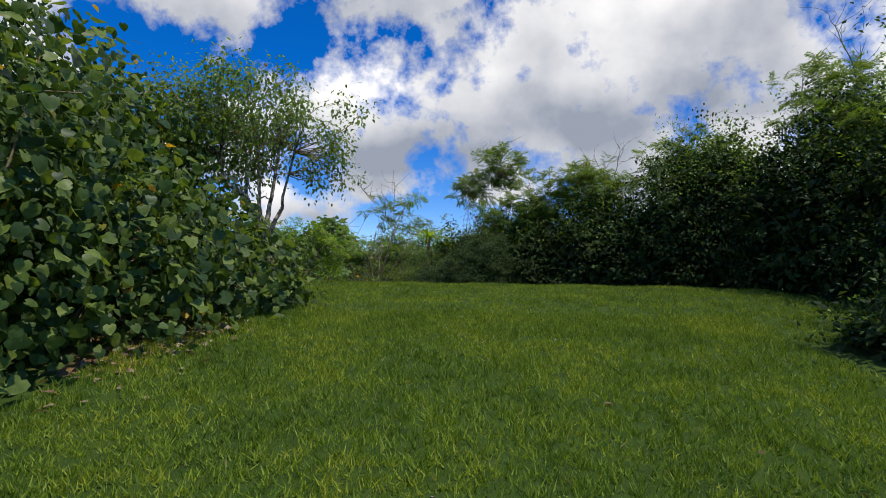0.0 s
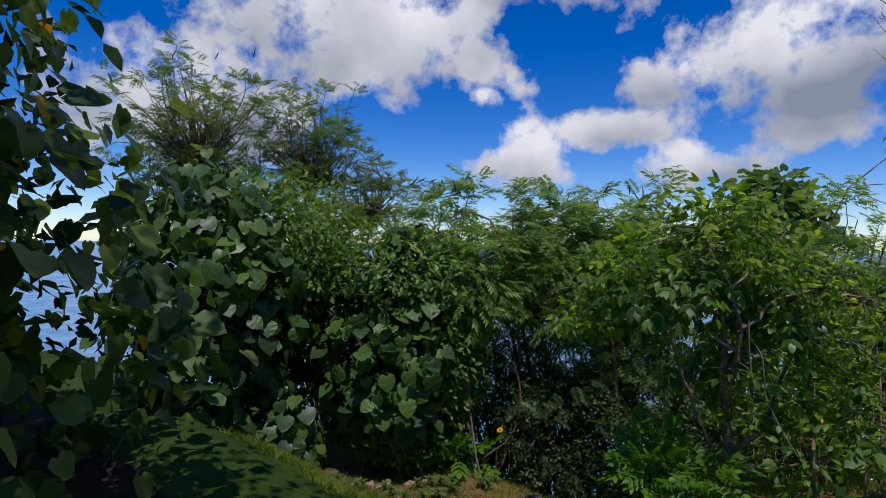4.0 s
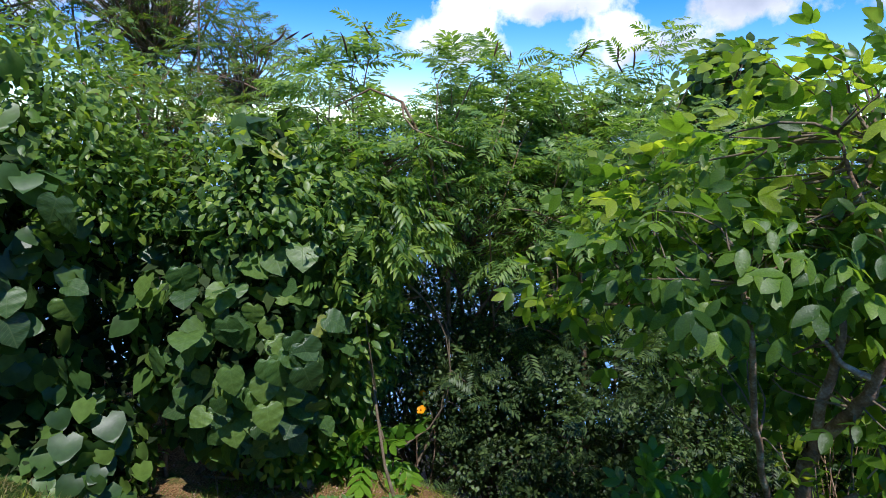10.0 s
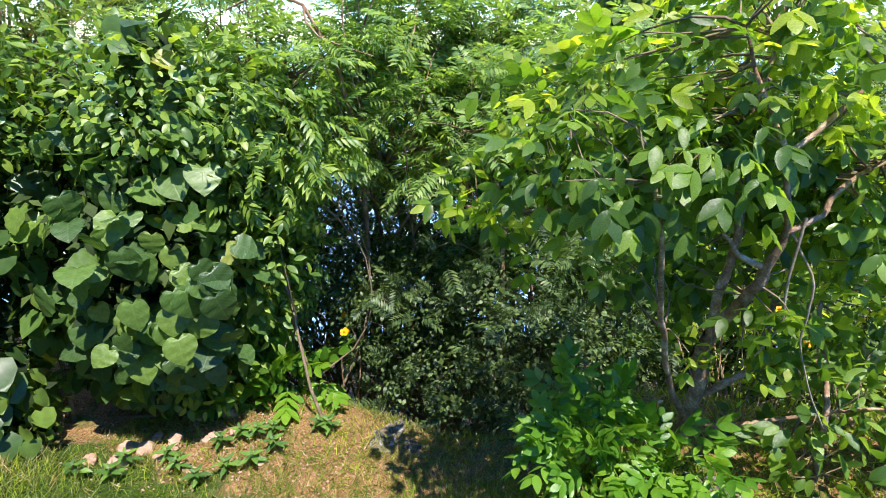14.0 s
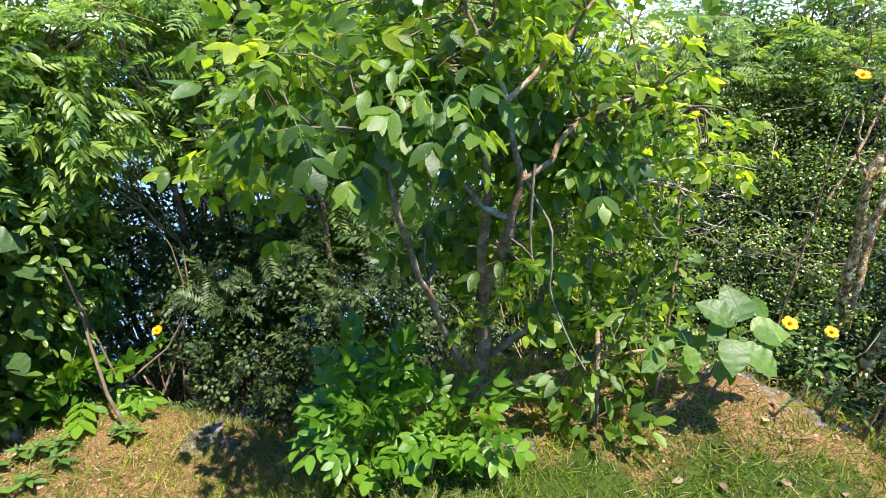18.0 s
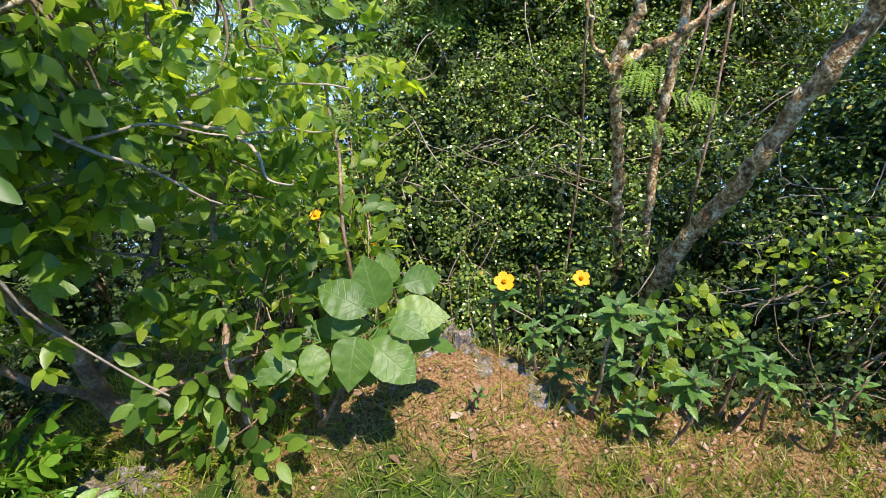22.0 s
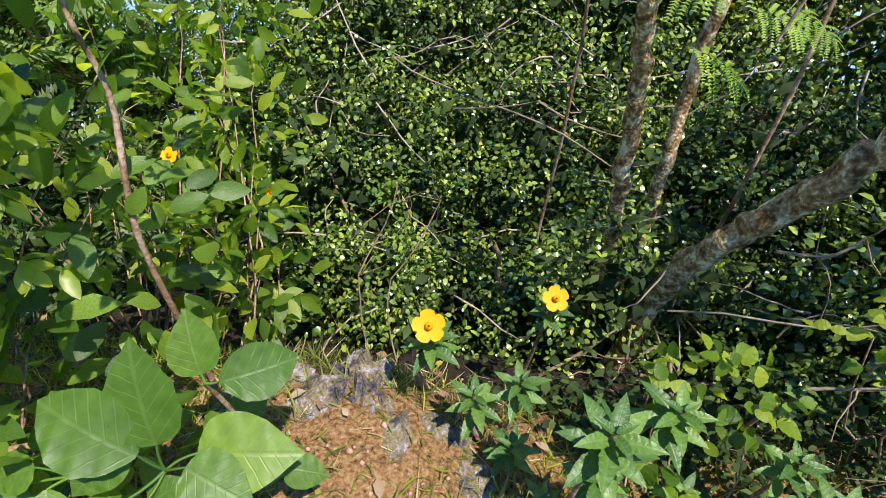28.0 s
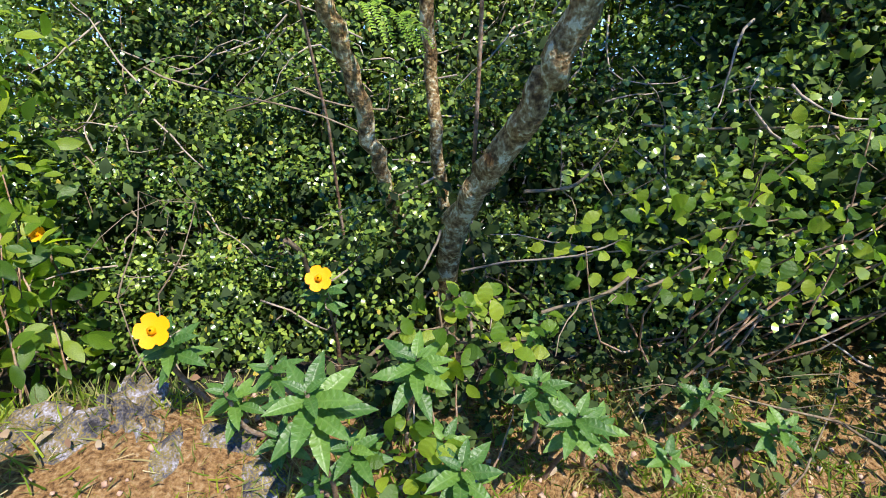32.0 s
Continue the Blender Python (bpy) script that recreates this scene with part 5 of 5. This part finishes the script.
def broad_shrub():
    """Low shrub with a few very broad leaves in front of the rock."""
    base = (-2.48, 12.5, float(ground_z(-2.48, 12.5)))
    ob = thing("broad_leaf_shrub", base, "young shrub with broad pale green leaves on the bank", "shrub")
    # foot and tip of each broad leaf
    leaves = [
        ((-2.31, 12.5, 0.26), (-2.35, 12.55, 0.34)),
        ((-2.33, 12.49, 0.25), (-2.41, 12.49, 0.31)),
        ((-2.28, 12.51, 0.23), (-2.18, 12.52, 0.24)),
        ((-2.34, 12.44, 0.23), (-2.34, 12.36, 0.18)),
        ((-2.32, 12.45, 0.21), (-2.23, 12.4, 0.19)),
        ((-2.28, 12.49, 0.24), (-2.21, 12.47, 0.23)),
        ((-2.32, 12.46, 0.2), (-2.29, 12.48, 0.22)),
        ((-2.45, 12.46, 0.18), (-2.42, 12.4, 0.15)),
        ((-2.48, 12.48, 0.18), (-2.53, 12.46, 0.17)),
        ((-2.36, 12.5, 0.24), (-2.39, 12.45, 0.22)),
        ((-2.28, 12.58, 0.26), (-2.21, 12.61, 0.27)),
        ((-2.31, 12.59, 0.25), (-2.34, 12.63, 0.3)),
        ((-2.51, 12.47, 0.14), (-2.55, 12.4, 0.12)),
        ((-2.46, 12.5, 0.2), (-2.49, 12.51, 0.21)),
    ]
    knots = [(-2.31, 12.49, 0.22), (-2.44, 12.48, 0.17), (-2.3, 12.58, 0.25)]
    for k, top in enumerate(knots):
        tb = Tubes(6)
        tb.add(wander((base[0] + 0.02 * k - 0.03, base[1], base[2] - 0.02), top, 8, 0.1, 0.015), np.linspace(0.007, 0.003, 8))
        part("stem", tb.mesh("stem", brown_mat), ob, base)
    for k, (foot, end) in enumerate(leaves):
        foot, end = np.array(foot), np.array(end)
        top = min(knots, key=lambda q: np.linalg.norm(np.array(q) - foot))
        tb = Tubes(5)
        tb.add(wander(top, foot, 5, 0.05, 0.004), np.linspace(0.002, 0.0014, 5))
        part("leaf_stalk", tb.mesh("leaf_stalk", flowerleaf_mat), ob, base)
        up = np.array([[0.15, -0.55, 0.85]]) + rng.normal(size=(1, 3)) * 0.22
        leaf_objects("leaf", obovate_leaf if k % 3 == 1 else ovate_leaf, foot[None], (end - foot)[None], up, [1.05 * np.linalg.norm(end - foot) + 0.005], broad_one, ob, base)
    p, d = blob_points([(-2.46, 12.5, 0.1, 0.13, 0.07, 0.09), (-2.34, 12.53, 0.14, 0.12, 0.06, 0.08)], 26, 0.7, 0.2)
    tip, up = spray(d, 0.8, 0.2, 0.4)
    leaf_objects("leaf", ovate_leaf, p, tip, up, rng.uniform(0.045, 0.07, len(p)), broad_one, ob, base)


broad_one = leaf_material("broad_leaf", (0.07, 0.16, 0.02), (0.115, 0.225, 0.03), (0.19, 0.31, 0.045), rough=0.46, trans=0.4, single=True, veins=True)
broad_shrub()


# ---- yellow alder plants ----
def flower(ob, base, at, size=0.03):
    petal = blade([(0, 0.08), (0.25, 0.3), (0.6, 0.45), (0.9, 0.4), (1.0, 0.2)], 0.1, -0.15)
    key = "petal"
    if key not in leaf_objects.made:
        leaf_objects.made[key] = mesh_of("petal", petal[0], petal[1], petal_mat)
    face = Vector((0.05, -0.55, 0.8)).normalized()
    basis = face.to_track_quat("Z", "Y").to_matrix()
    tb = Tubes(6)
    tb.add([at, Vector(at) + face * 0.006, Vector(at) + face * 0.01], [0.005, 0.007, 0.002])
    bloom = part("flower", tb.mesh("flower", petal_mat), ob, base, "open yellow flower")
    for k in range(5):
        turn = basis @ Matrix.Rotation(k * 2 * math.pi / 5 + 0.2, 3, "Z")
        o = new("petal", leaf_objects.made[key])
        o.parent = bloom
        m = (turn * size).to_4x4()
        m.translation = Vector(at)
        o.matrix_basis = m


def alder(top, size=0.08, leaves=16, bloom=0.0, foot=None, label="low plant with toothed green leaves in a star"):
    top = np.array(top, float)
    fx, fy = foot or (top[0] + rng.normal() * 0.02, top[1] + 0.03)
    base = (fx, fy, float(ground_z(fx, fy)))
    ob = thing("alder_plant", base, ("low plant with toothed leaves and a yellow flower" if bloom else label), "plant", "alder plants at the bank")
    tb = Tubes(6)
    line = wander((fx, fy, base[2] - 0.02), top, 8, 0.06, 0.01)
    tb.add(line, np.linspace(0.005, 0.003, 8))
    part("stem", tb.mesh("stem", brown_mat), ob, base)
    k = np.arange(leaves)
    t = k / leaves
    a = k * 2.4 + rng.random()
    h = np.linalg.norm(top - line[0])
    p = top - (top - line[0]) / h * (t * min(0.075, h * 0.5))[:, None]
    lift = 0.8 - 0.85 * t
    tip = np.stack([np.cos(a), np.sin(a), lift], 1)
    up = np.stack([-np.cos(a) * lift, -np.sin(a) * lift - 0.15, np.ones(leaves)], 1) + rng.normal(size=(leaves, 3)) * 0.12
    s = 0.82 * size * np.clip(0.45 + 1.6 * t, 0.4, 1.0) * rng.uniform(0.85, 1.1, leaves)
    leaf_objects("leaf", lance_leaf, p, tip, up, s, flowerleaf_mat, ob, base)
    if bloom:
        flower(ob, base, tuple(top + [0, -0.01, 0.025]), bloom)
    return ob


alder((-2.08, 12.795, 0.113), 0.064, 14, 0.026)
alder((-1.88, 12.96, 0.023), 0.055, 14, 0.024)
for top, size, leaves in [((-1.83, 12.62, 0.215), 0.085, 16), ((-1.71, 12.72, 0.12), 0.075, 16), ((-2.0, 12.74, 0.04), 0.062, 14), ((-1.93, 12.76, 0.07), 0.058, 14), ((-1.93, 12.7, -0.03), 0.06, 14),
                          ((-1.81, 12.64, 0.04), 0.065, 14), ((-1.68, 12.66, 0.0), 0.06, 14), ((-1.66, 12.59, 0.06), 0.075, 16), ((-1.54, 12.7, 0.07), 0.06, 14), ((-1.5, 12.64, 0.08), 0.065, 14),
                          ((-1.46, 12.66, 0.02), 0.055, 12), ((-1.88, 12.63, -0.04), 0.05, 12), ((-1.77, 12.57, -0.02), 0.055, 12), ((-1.52, 12.8, 0.08), 0.045, 10), ((-2.11, 12.55, -0.0), 0.03, 8), ((-1.36, 12.62, -0.02), 0.05, 12)]:
    alder(top, size, leaves)
alder((-4.7, 12.86, -0.4), 0.06, 14, 0.026)
alder((-4.74, 12.92, -0.34), 0.05, 10, 0.02)
for x, y in [(-4.79, 12.17), (-4.72, 12.2), (-4.66, 12.24), (-4.84, 12.1), (-4.5, 12.36), (-4.46, 12.38), (-5.0, 11.95), (-5.12, 11.85), (-4.9, 11.92), (-4.7, 12.0), (-4.62, 12.07), (-4.6, 12.17), (-5.03, 11.73), (-5.13, 11.66), (-4.76, 11.9)]:
    alder((x, y, float(ground_z(x, y)) + 0.07), 0.075, 10, label="bright seedling on the red soil")
for x, y, z in [(-2.35, 13.5, -0.2), (-2.5, 13.7, 0.0), (-2.15, 13.75, -0.05), (-2.6, 13.3, -0.12), (-2.75, 13.2, 0.05)]:
    alder((x, y, z), 0.06, 12, bloom=0.02 if x < -2.55 else 0.0)


alder((-1.9, 13.25, 0.87), 0.05, 8, 0.026, foot=(-1.95, 13.35))
alder((-1.56, 13.25, 0.86), 0.05, 8, 0.024, foot=(-1.55, 13.4))
alder((-2.86, 12.5, 0.17), 0.04, 8, 0.018)


# dark low leaves added in place of the deep shade between the plants
COVER = [(-1.5, 12.85, -0.16, 0.5, 0.12, 0.08), (-1.05, 12.8, -0.18, 0.4, 0.18, 0.12), (-1.85, 12.88, -0.2, 0.22, 0.08, 0.07)]
bush("shade_cover", "low dark leaves added as shade under the flowering plants", (-1.3, 12.85), COVER, round_leaf, 1800, (0.016, 0.03), shaded_mat, 16, 0.003, shell=0.8, wild=0.8, main=4, category="plant", tuft=(14, 0.04))
for x, y, h, s, c in [(-1.15, 12.66, 0.14, 0.055, 14), (-1.25, 12.72, 0.16, 0.05, 14)]:
    alder((x, y, float(ground_z(x, y)) + h), s, c)


# ---- rocks, stones ----
def rock(name, at, size, label, mat, seed, category="rock"):
    bm = bmesh.new()
    bmesh.ops.create_icosphere(bm, subdivisions=4 if max(size) > 0.08 else 2, radius=1.0)
    off = Vector((seed * 7.3, seed * 1.7, 0))
    for v in bm.verts:
        n = noise.fractal(v.co * 1.9 + off, 0.8, 2.1, 6)
        c = noise.cell(v.co * 2.3 + off)
        v.co *= 1 + 0.4 * n + 0.07 * c
        v.co = Vector((v.co.x * size[0], v.co.y * size[1], v.co.z * size[2]))
    me = bpy.data.meshes.new(name)
    bm.to_mesh(me)
    bm.free()
    me.materials.append(mat)
    ob = tagged(new(name, me), label, category)
    ob.location = at
    ob.rotation_euler = (0, 0, seed)
    return ob


for k, (x, y, sink, size, text) in enumerate([
        (-2.36, 12.76, 0.02, (0.075, 0.055, 0.05), "grey lichened rock sunk in the crest of the bank"),
        (-2.2, 12.78, 0.025, (0.1, 0.055, 0.055), "dark grey rock with moss in the crest of the bank"),
        (-2.06, 12.74, 0.02, (0.075, 0.05, 0.045), "small dark rock in the crest of the bank"),
        (-2.28, 12.74, 0.03, (0.07, 0.05, 0.05), "grey lichened stone at the top of the bank"),
        (-2.13, 12.7, 0.03, (0.06, 0.045, 0.04), "grey lichened stone at the top of the bank"),
        (-1.99, 12.68, 0.02, (0.055, 0.045, 0.04), "grey lichened stone at the top of the bank"),
        (-2.42, 12.7, 0.02, (0.05, 0.04, 0.035), "grey lichened stone at the top of the bank"),
        (-4.25, 12.5, 0.04, (0.16, 0.08, 0.06), "grey rock at the brow of the soil"),
        (-4.08, 12.52, 0.04, (0.12, 0.07, 0.06), "grey crumbling rock at the brow of the soil"),
        (-2.96, 12.3, 0.02, (0.1, 0.06, 0.06), "dark grey rock at the foot of the small tree"),
        (-2.86, 12.33, 0.02, (0.07, 0.05, 0.04), "grey rock at the foot of the small tree")]):
    rock("bank_rock", (x, y, float(ground_z(x, y)) - sink * 0.5 - size[2] * 0.45), size, text, rock_mat, 1 + k)
for k, (x, y, s) in enumerate([(-5.24, 11.93, 0.05), (-5.17, 11.97, 0.045), (-5.1, 12.07, 0.042), (-5.0, 12.3, 0.04), (-4.95, 12.12, 0.028), (-4.86, 12.2, 0.03), (-5.06, 12.02, 0.022), (-4.6, 12.1, 0.018), (-5.26, 11.78, 0.04), (-5.17, 11.84, 0.045), (-4.94, 12.15, 0.03), (-5.13, 12.24, 0.032), (-4.87, 11.95, 0.026), (-5.05, 11.96, 0.04), (-5.2, 12.05, 0.03)]):
    rock("stone", (x, y, float(ground_z(x, y)) + s * 0.25), (s, s * 0.8, s * 0.6), "pale reddish stone lying on the soil", stone_mat, 10 + k, "stone")


def gravel(n, cx, cy, rx, ry):
    """Crumbs of red stone strewn over bare soil."""
    x, y = cx + rng.normal(size=n) * rx, cy + rng.normal(size=n) * ry
    p = np.stack([x, y, ground_z(x, y) + 0.002], 1)
    t = (np.array([(0.5, 0, 0.1), (-0.45, 0.2, 0), (0.1, 0.55, 0), (-0.1, -0.5, 0.05), (0.05, 0.05, 0.45), (0, 0, -0.4)], float),
         np.array([(0, 2, 4), (2, 1, 4), (1, 3, 4), (3, 0, 4), (2, 0, 5), (1, 2, 5), (3, 1, 5), (0, 3, 5)]))
    tip = rng.normal(size=(n, 3)) * [1, 1, 0.2]
    tagged(new("gravel", scatter("gravel", t, p, tip, np.tile([(0, 0, 1.0)], (n, 1)), rng.uniform(0.005, 0.018, n), stone_mat)), "crumbs of red and pale stone on the soil", "gravel", kind="stuff")


gravel(700, -4.85, 12.1, 0.35, 0.22)
gravel(160, -2.2, 12.55, 0.35, 0.14)
gravel(260, -1.4, 12.6, 0.3, 0.08)


# ---- leaning tree in the thicket ----
def leaning_tree():
    base = (-1.62, 13.5, float(ground_z(-1.62, 13.5)))
    ob = thing("leaning_tree", base, "grey-barked tree with several leaning stems in the thicket", "tree")
    for pts, r0, r1 in [([(-1.7, 13.3, -0.9), (-1.74, 13.22, -0.1), (-1.77, 13.19, 0.12), (-1.81, 13.15, 0.4), (-1.84, 13.13, 0.58)], 0.017, 0.015),
                        ([(-1.84, 13.13, 0.56), (-1.8, 13.12, 0.7), (-1.77, 13.1, 0.87), (-1.7, 13.05, 1.25)], 0.016, 0.01),
                        ([(-1.84, 13.13, 0.57), (-1.76, 13.12, 0.62), (-1.68, 13.1, 0.67), (-1.5, 13.05, 0.82)], 0.014, 0.008),
                        ([(-1.84, 13.13, 0.57), (-1.9, 13.1, 0.64), (-1.93, 13.1, 0.8)], 0.007, 0.003),
                        ([(-1.6, 13.42, -0.9), (-1.64, 13.36, 0.0), (-1.66, 13.37, 0.22), (-1.64, 13.4, 0.6), (-1.6, 13.45, 1.2)], 0.017, 0.012),
                        ([(-1.66, 13.2, -0.8), (-1.65, 13.14, -0.15), (-1.61, 13.09, 0.08), (-1.55, 13.05, 0.22), (-1.5, 13.01, 0.36), (-1.47, 12.98, 0.5), (-1.41, 12.94, 0.65), (-1.3, 12.9, 1.1)], 0.028, 0.02)]:
        pts = np.array(pts)
        t = np.linspace(0, len(pts) - 1, 6 * len(pts))
        line = np.stack([np.interp(t, np.arange(len(pts)), pts[:, i]) for i in range(3)], 1)
        for _ in range(3):
            line[1:-1] = (line[:-2] + 2 * line[1:-1] + line[2:]) / 4
        line[1:-1] += rng.normal(size=(len(line) - 2, 3)) * 0.004
        tb = Tubes(10)
        tb.add(line, np.linspace(r0, r1, len(line)), 0.05)
        part("stem", tb.mesh("stem", lichen_mat), ob, base)
    # leaf clumps and twigs added overhead only to cast dappled shade below
    p, d = blob_points([(-0.9, 12.95, 2.0, 0.22, 0.16, 0.12), (-0.7, 12.75, 2.05, 0.18, 0.12, 0.1)], 44, 0.9, 0.4)
    tip, up = spray(d, 0.8, 0.3, 0.4)
    part("foliage", scatter("foliage", feather_fine, p, tip, up, rng.uniform(0.12, 0.2, len(p)), feather_mat), ob, base, "sparse feathery leaves added overhead to dapple the thicket", kind="stuff")
    tb = Tubes(5)
    for q in p[::9]:
        tb.add(wander((-1.3, 12.9, 1.1), q, 6, 0.12, 0.03), np.linspace(0.008, 0.002, 6))
    part("twig_tangle", tb.mesh("twig_tangle", lichen_mat), ob, base, kind="stuff")
    n = 5
    p = np.array([-1.69, 13.06, 0.56]) + rng.normal(size=(n, 3)) * [0.1, 0.04, 0.04]
    tip = np.array([0.5, -0.25, -0.12]) + rng.normal(size=(n, 3)) * [0.5, 0.3, 0.15]
    up = np.array([0, -0.3, 1.0]) + rng.normal(size=(n, 3)) * 0.2
    leaf_objects("feathery_leaf", feather_near, p, tip, up, rng.uniform(0.07, 0.11, n), feather_one, ob, base)
    tb = Tubes(5)
    tb.add(wander((-1.7, 13.2, 1.0), (-1.68, 13.03, 0.5), 8, 0.08, 0.01), np.linspace(0.006, 0.002, 8))
    part("twig", tb.mesh("twig", brown_mat), ob, base)


feather_one = leaf_material("feathery_leaf_single", (0.18, 0.33, 0.03), (0.26, 0.43, 0.04), (0.34, 0.5, 0.05), rough=0.5, trans=0.5, single=True)
leaning_tree()


def dead_wood(pts, r0, r1, label="bleached grey dead branch caught in the thicket"):
    tb = Tubes(6)
    for a, b in zip(pts[:-1], pts[1:]):
        tb.add(wander(a, b, 6, 0.05, 0.02), np.linspace(r0, r1, 6) * 0.6)
    for _ in range(4):
        a = np.array(pts[rng.integers(1, len(pts))])
        tb.add(wander(a, a + rng.normal(size=3) * 0.06, 5, 0.14, 0.06), np.linspace(min(r1, 0.005) * 0.35, 0.0006, 5))
    tagged(new("dead_branch", tb.mesh("dead_branch", twig_mat)), label, "branch", "dead branches in the thicket")


for pts, r0, r1 in [([(-2.01, 13.22, -0.1), (-1.99, 13.25, -0.2), (-1.96, 13.27, -0.34)], 0.012, 0.01),
                    ([(-1.5, 13.08, 0.11), (-1.43, 13.08, 0.11), (-1.36, 13.1, 0.15)], 0.006, 0.004),
                    ([(-1.52, 12.8, 0.1), (-1.47, 12.79, 0.13), (-1.4, 12.8, 0.17)], 0.005, 0.004),
                    ([(-1.3, 12.95, -0.05), (-1.12, 12.98, 0.0), (-0.95, 12.98, 0.1), (-0.8, 13.0, 0.12)], 0.006, 0.004),
                    ([(-2.15, 13.5, 0.08), (-1.95, 13.4, 0.18), (-1.75, 13.3, 0.17)], 0.004, 0.003),
                    ([(-2.3, 13.5, 0.2), (-2.05, 13.4, 0.16), (-1.78, 13.3, 0.1)], 0.004, 0.003),
                    ([(-2.2, 12.86, -0.2), (-2.26, 12.98, 0.0), (-2.2, 13.1, 0.15)], 0.003, 0.002),
                    ([(-2.15, 12.86, -0.2), (-2.2, 13.0, -0.02), (-2.12, 13.12, 0.1)], 0.003, 0.002),
                    ([(-1.2, 13.3, 0.1), (-0.95, 13.1, 0.2), (-0.7, 13.05, 0.22)], 0.006, 0.004),
                    ([(-5.3, 13.3, -0.15), (-5.2, 13.3, 0.0), (-5.05, 13.35, 0.1)], 0.012, 0.008)]:
    dead_wood(pts, r0, r1)


# ---- far trees, screw pine, litter ----
limb_tree("far_tree", "dark round-leaved tree far down the slope", (-4.8, 22.0, float(ground_z(-4.8, 22.0))),
          [([(-4.8, 22.0, float(ground_z(-4.8, 22.0)) - 0.2), (-4.7, 22.0, -2.0), (-4.8, 22.1, 1.5)], 0.16, 0.06), ([(-4.7, 22, -0.5), (-4.3, 22, 1.0)], 0.06, 0.03)],
          [(-4.8, 22.1, 1.95, 0.6, 0.6, 0.6), (-4.4, 22.1, 1.2, 0.7, 0.7, 0.7), (-5.2, 22.1, 0.9, 0.8, 0.8, 0.8)], heart_leaf, 170, (0.14, 0.22), crown_mat, brown_mat, clump=0.15, per=14)


def screw_pine():
    base = (-0.45, 13.9, float(ground_z(-0.45, 13.9)))
    ob = thing("screw_pine", base, "screw pine with long narrow arching leaves", "plant")
    tb = Tubes(8)
    tb.add(wander(base, (-0.45, 13.7, 1.15), 8, 0.05, 0.01), np.linspace(0.05, 0.04, 8))
    part("trunk", tb.mesh("trunk", brown_mat), ob, base)
    strap = blade([(0, 0.03), (0.3, 0.035), (0.6, 0.028), (0.85, 0.015), (1, 0)], 0.5, 0.75)
    n = 46
    a = np.arange(n) * 2.4
    lift = np.linspace(1.6, 0.1, n)
    tip = np.stack([np.cos(a), np.sin(a), lift], 1)
    up = np.stack([-np.cos(a) * lift, -np.sin(a) * lift, np.ones(n)], 1)
    leaf_objects("leaf", strap, np.tile(np.array([(-0.45, 13.7, 1.15)]), (n, 1)), tip, up, rng.uniform(0.45, 0.75, n), ellip_one, ob, base)


screw_pine()


def litter(name, label, n, cx, cy, rx, ry, size):
    x, y = cx + rng.normal(size=n) * rx, cy + rng.normal(size=n) * ry
    p = np.stack([x, y, ground_z(x, y) + 0.02], 1)
    tip = rng.normal(size=(n, 3)) * [1, 1, 0.15]
    up = np.array([0, 0, 1.0]) + rng.normal(size=(n, 3)) * 0.3
    tagged(new(name, scatter(name, tree_leaf, p, tip, up, rng.uniform(size[0], size[1], n), litter_mat)), label, "leaf litter", kind="stuff")


litter("leaf_litter", "brown dead leaves under the hedge", 500, -2.4, 5.2, 0.25, 0.8, (0.05, 0.11))
litter("leaf_litter", "dead leaves strewn round the tree", 320, -3.0, 9.3, 0.45, 0.5, (0.04, 0.09))
litter("leaf_litter", "pale fallen leaves scattered on the lawn", 60, 0.0, 6.0, 1.6, 3.0, (0.03, 0.06))
litter("leaf_litter", "dry leaves and straw on the bank", 130, -2.2, 12.7, 0.9, 0.2, (0.015, 0.04))

leafy_shoots("low shrub with rounded pale leaves among the plants", (-1.72, 12.66), [(-1.73, 12.63, 0.0, 0.06, 0.05, 0.08), (-1.62, 12.8, 0.05, 0.12, 0.07, 0.08)], 110, (0.022, 0.036), obovate_leaf, ellip_one, name="round_leaf_shrub")
leafy_shoots("shrub with rounded yellow-green leaves beside the thicket", (-1.2, 12.88), [(-1.35, 12.84, 0.2, 0.17, 0.08, 0.11), (-1.1, 12.85, 0.22, 0.2, 0.12, 0.16), (-0.8, 12.85, 0.25, 0.2, 0.12, 0.18)], 420, (0.016, 0.029), obovate_leaf, ellip_one, name="round_leaf_shrub")
leafy_shoots("sunlit shrub with yellow-green oval leaves behind the rock", (-2.85, 13.0), [(-2.88, 13.15, 0.25, 0.3, 0.2, 0.35), (-2.85, 13.3, -0.2, 0.26, 0.2, 0.26), (-2.98, 13.65, -0.05, 0.3, 0.2, 0.35), (-2.62, 13.08, -0.15, 0.2, 0.12, 0.22)], 640, (0.04, 0.068), ellip_leaf, ellip_one)
leafy_shoots("sunlit low shrub with pale oval leaves beside the crest rock", (-2.52, 12.9), [(-2.46, 12.9, -0.03, 0.1, 0.08, 0.1), (-2.56, 13.1, 0.0, 0.12, 0.1, 0.14), (-2.62, 13.32, 0.1, 0.14, 0.1, 0.16), (-2.72, 13.55, 0.28, 0.2, 0.12, 0.2)], 300, (0.035, 0.06), ellip_leaf, ellip_one)
leafy_shoots("low green plants with oval leaves under the creeper", (-5.35, 12.15), [(-5.45, 12.12, -0.42, 0.32, 0.1, 0.12), (-5.75, 11.7, -0.5, 0.25, 0.12, 0.14), (-5.05, 12.36, -0.42, 0.2, 0.08, 0.1)], 260, (0.05, 0.085), ellip_leaf, gloss_one)
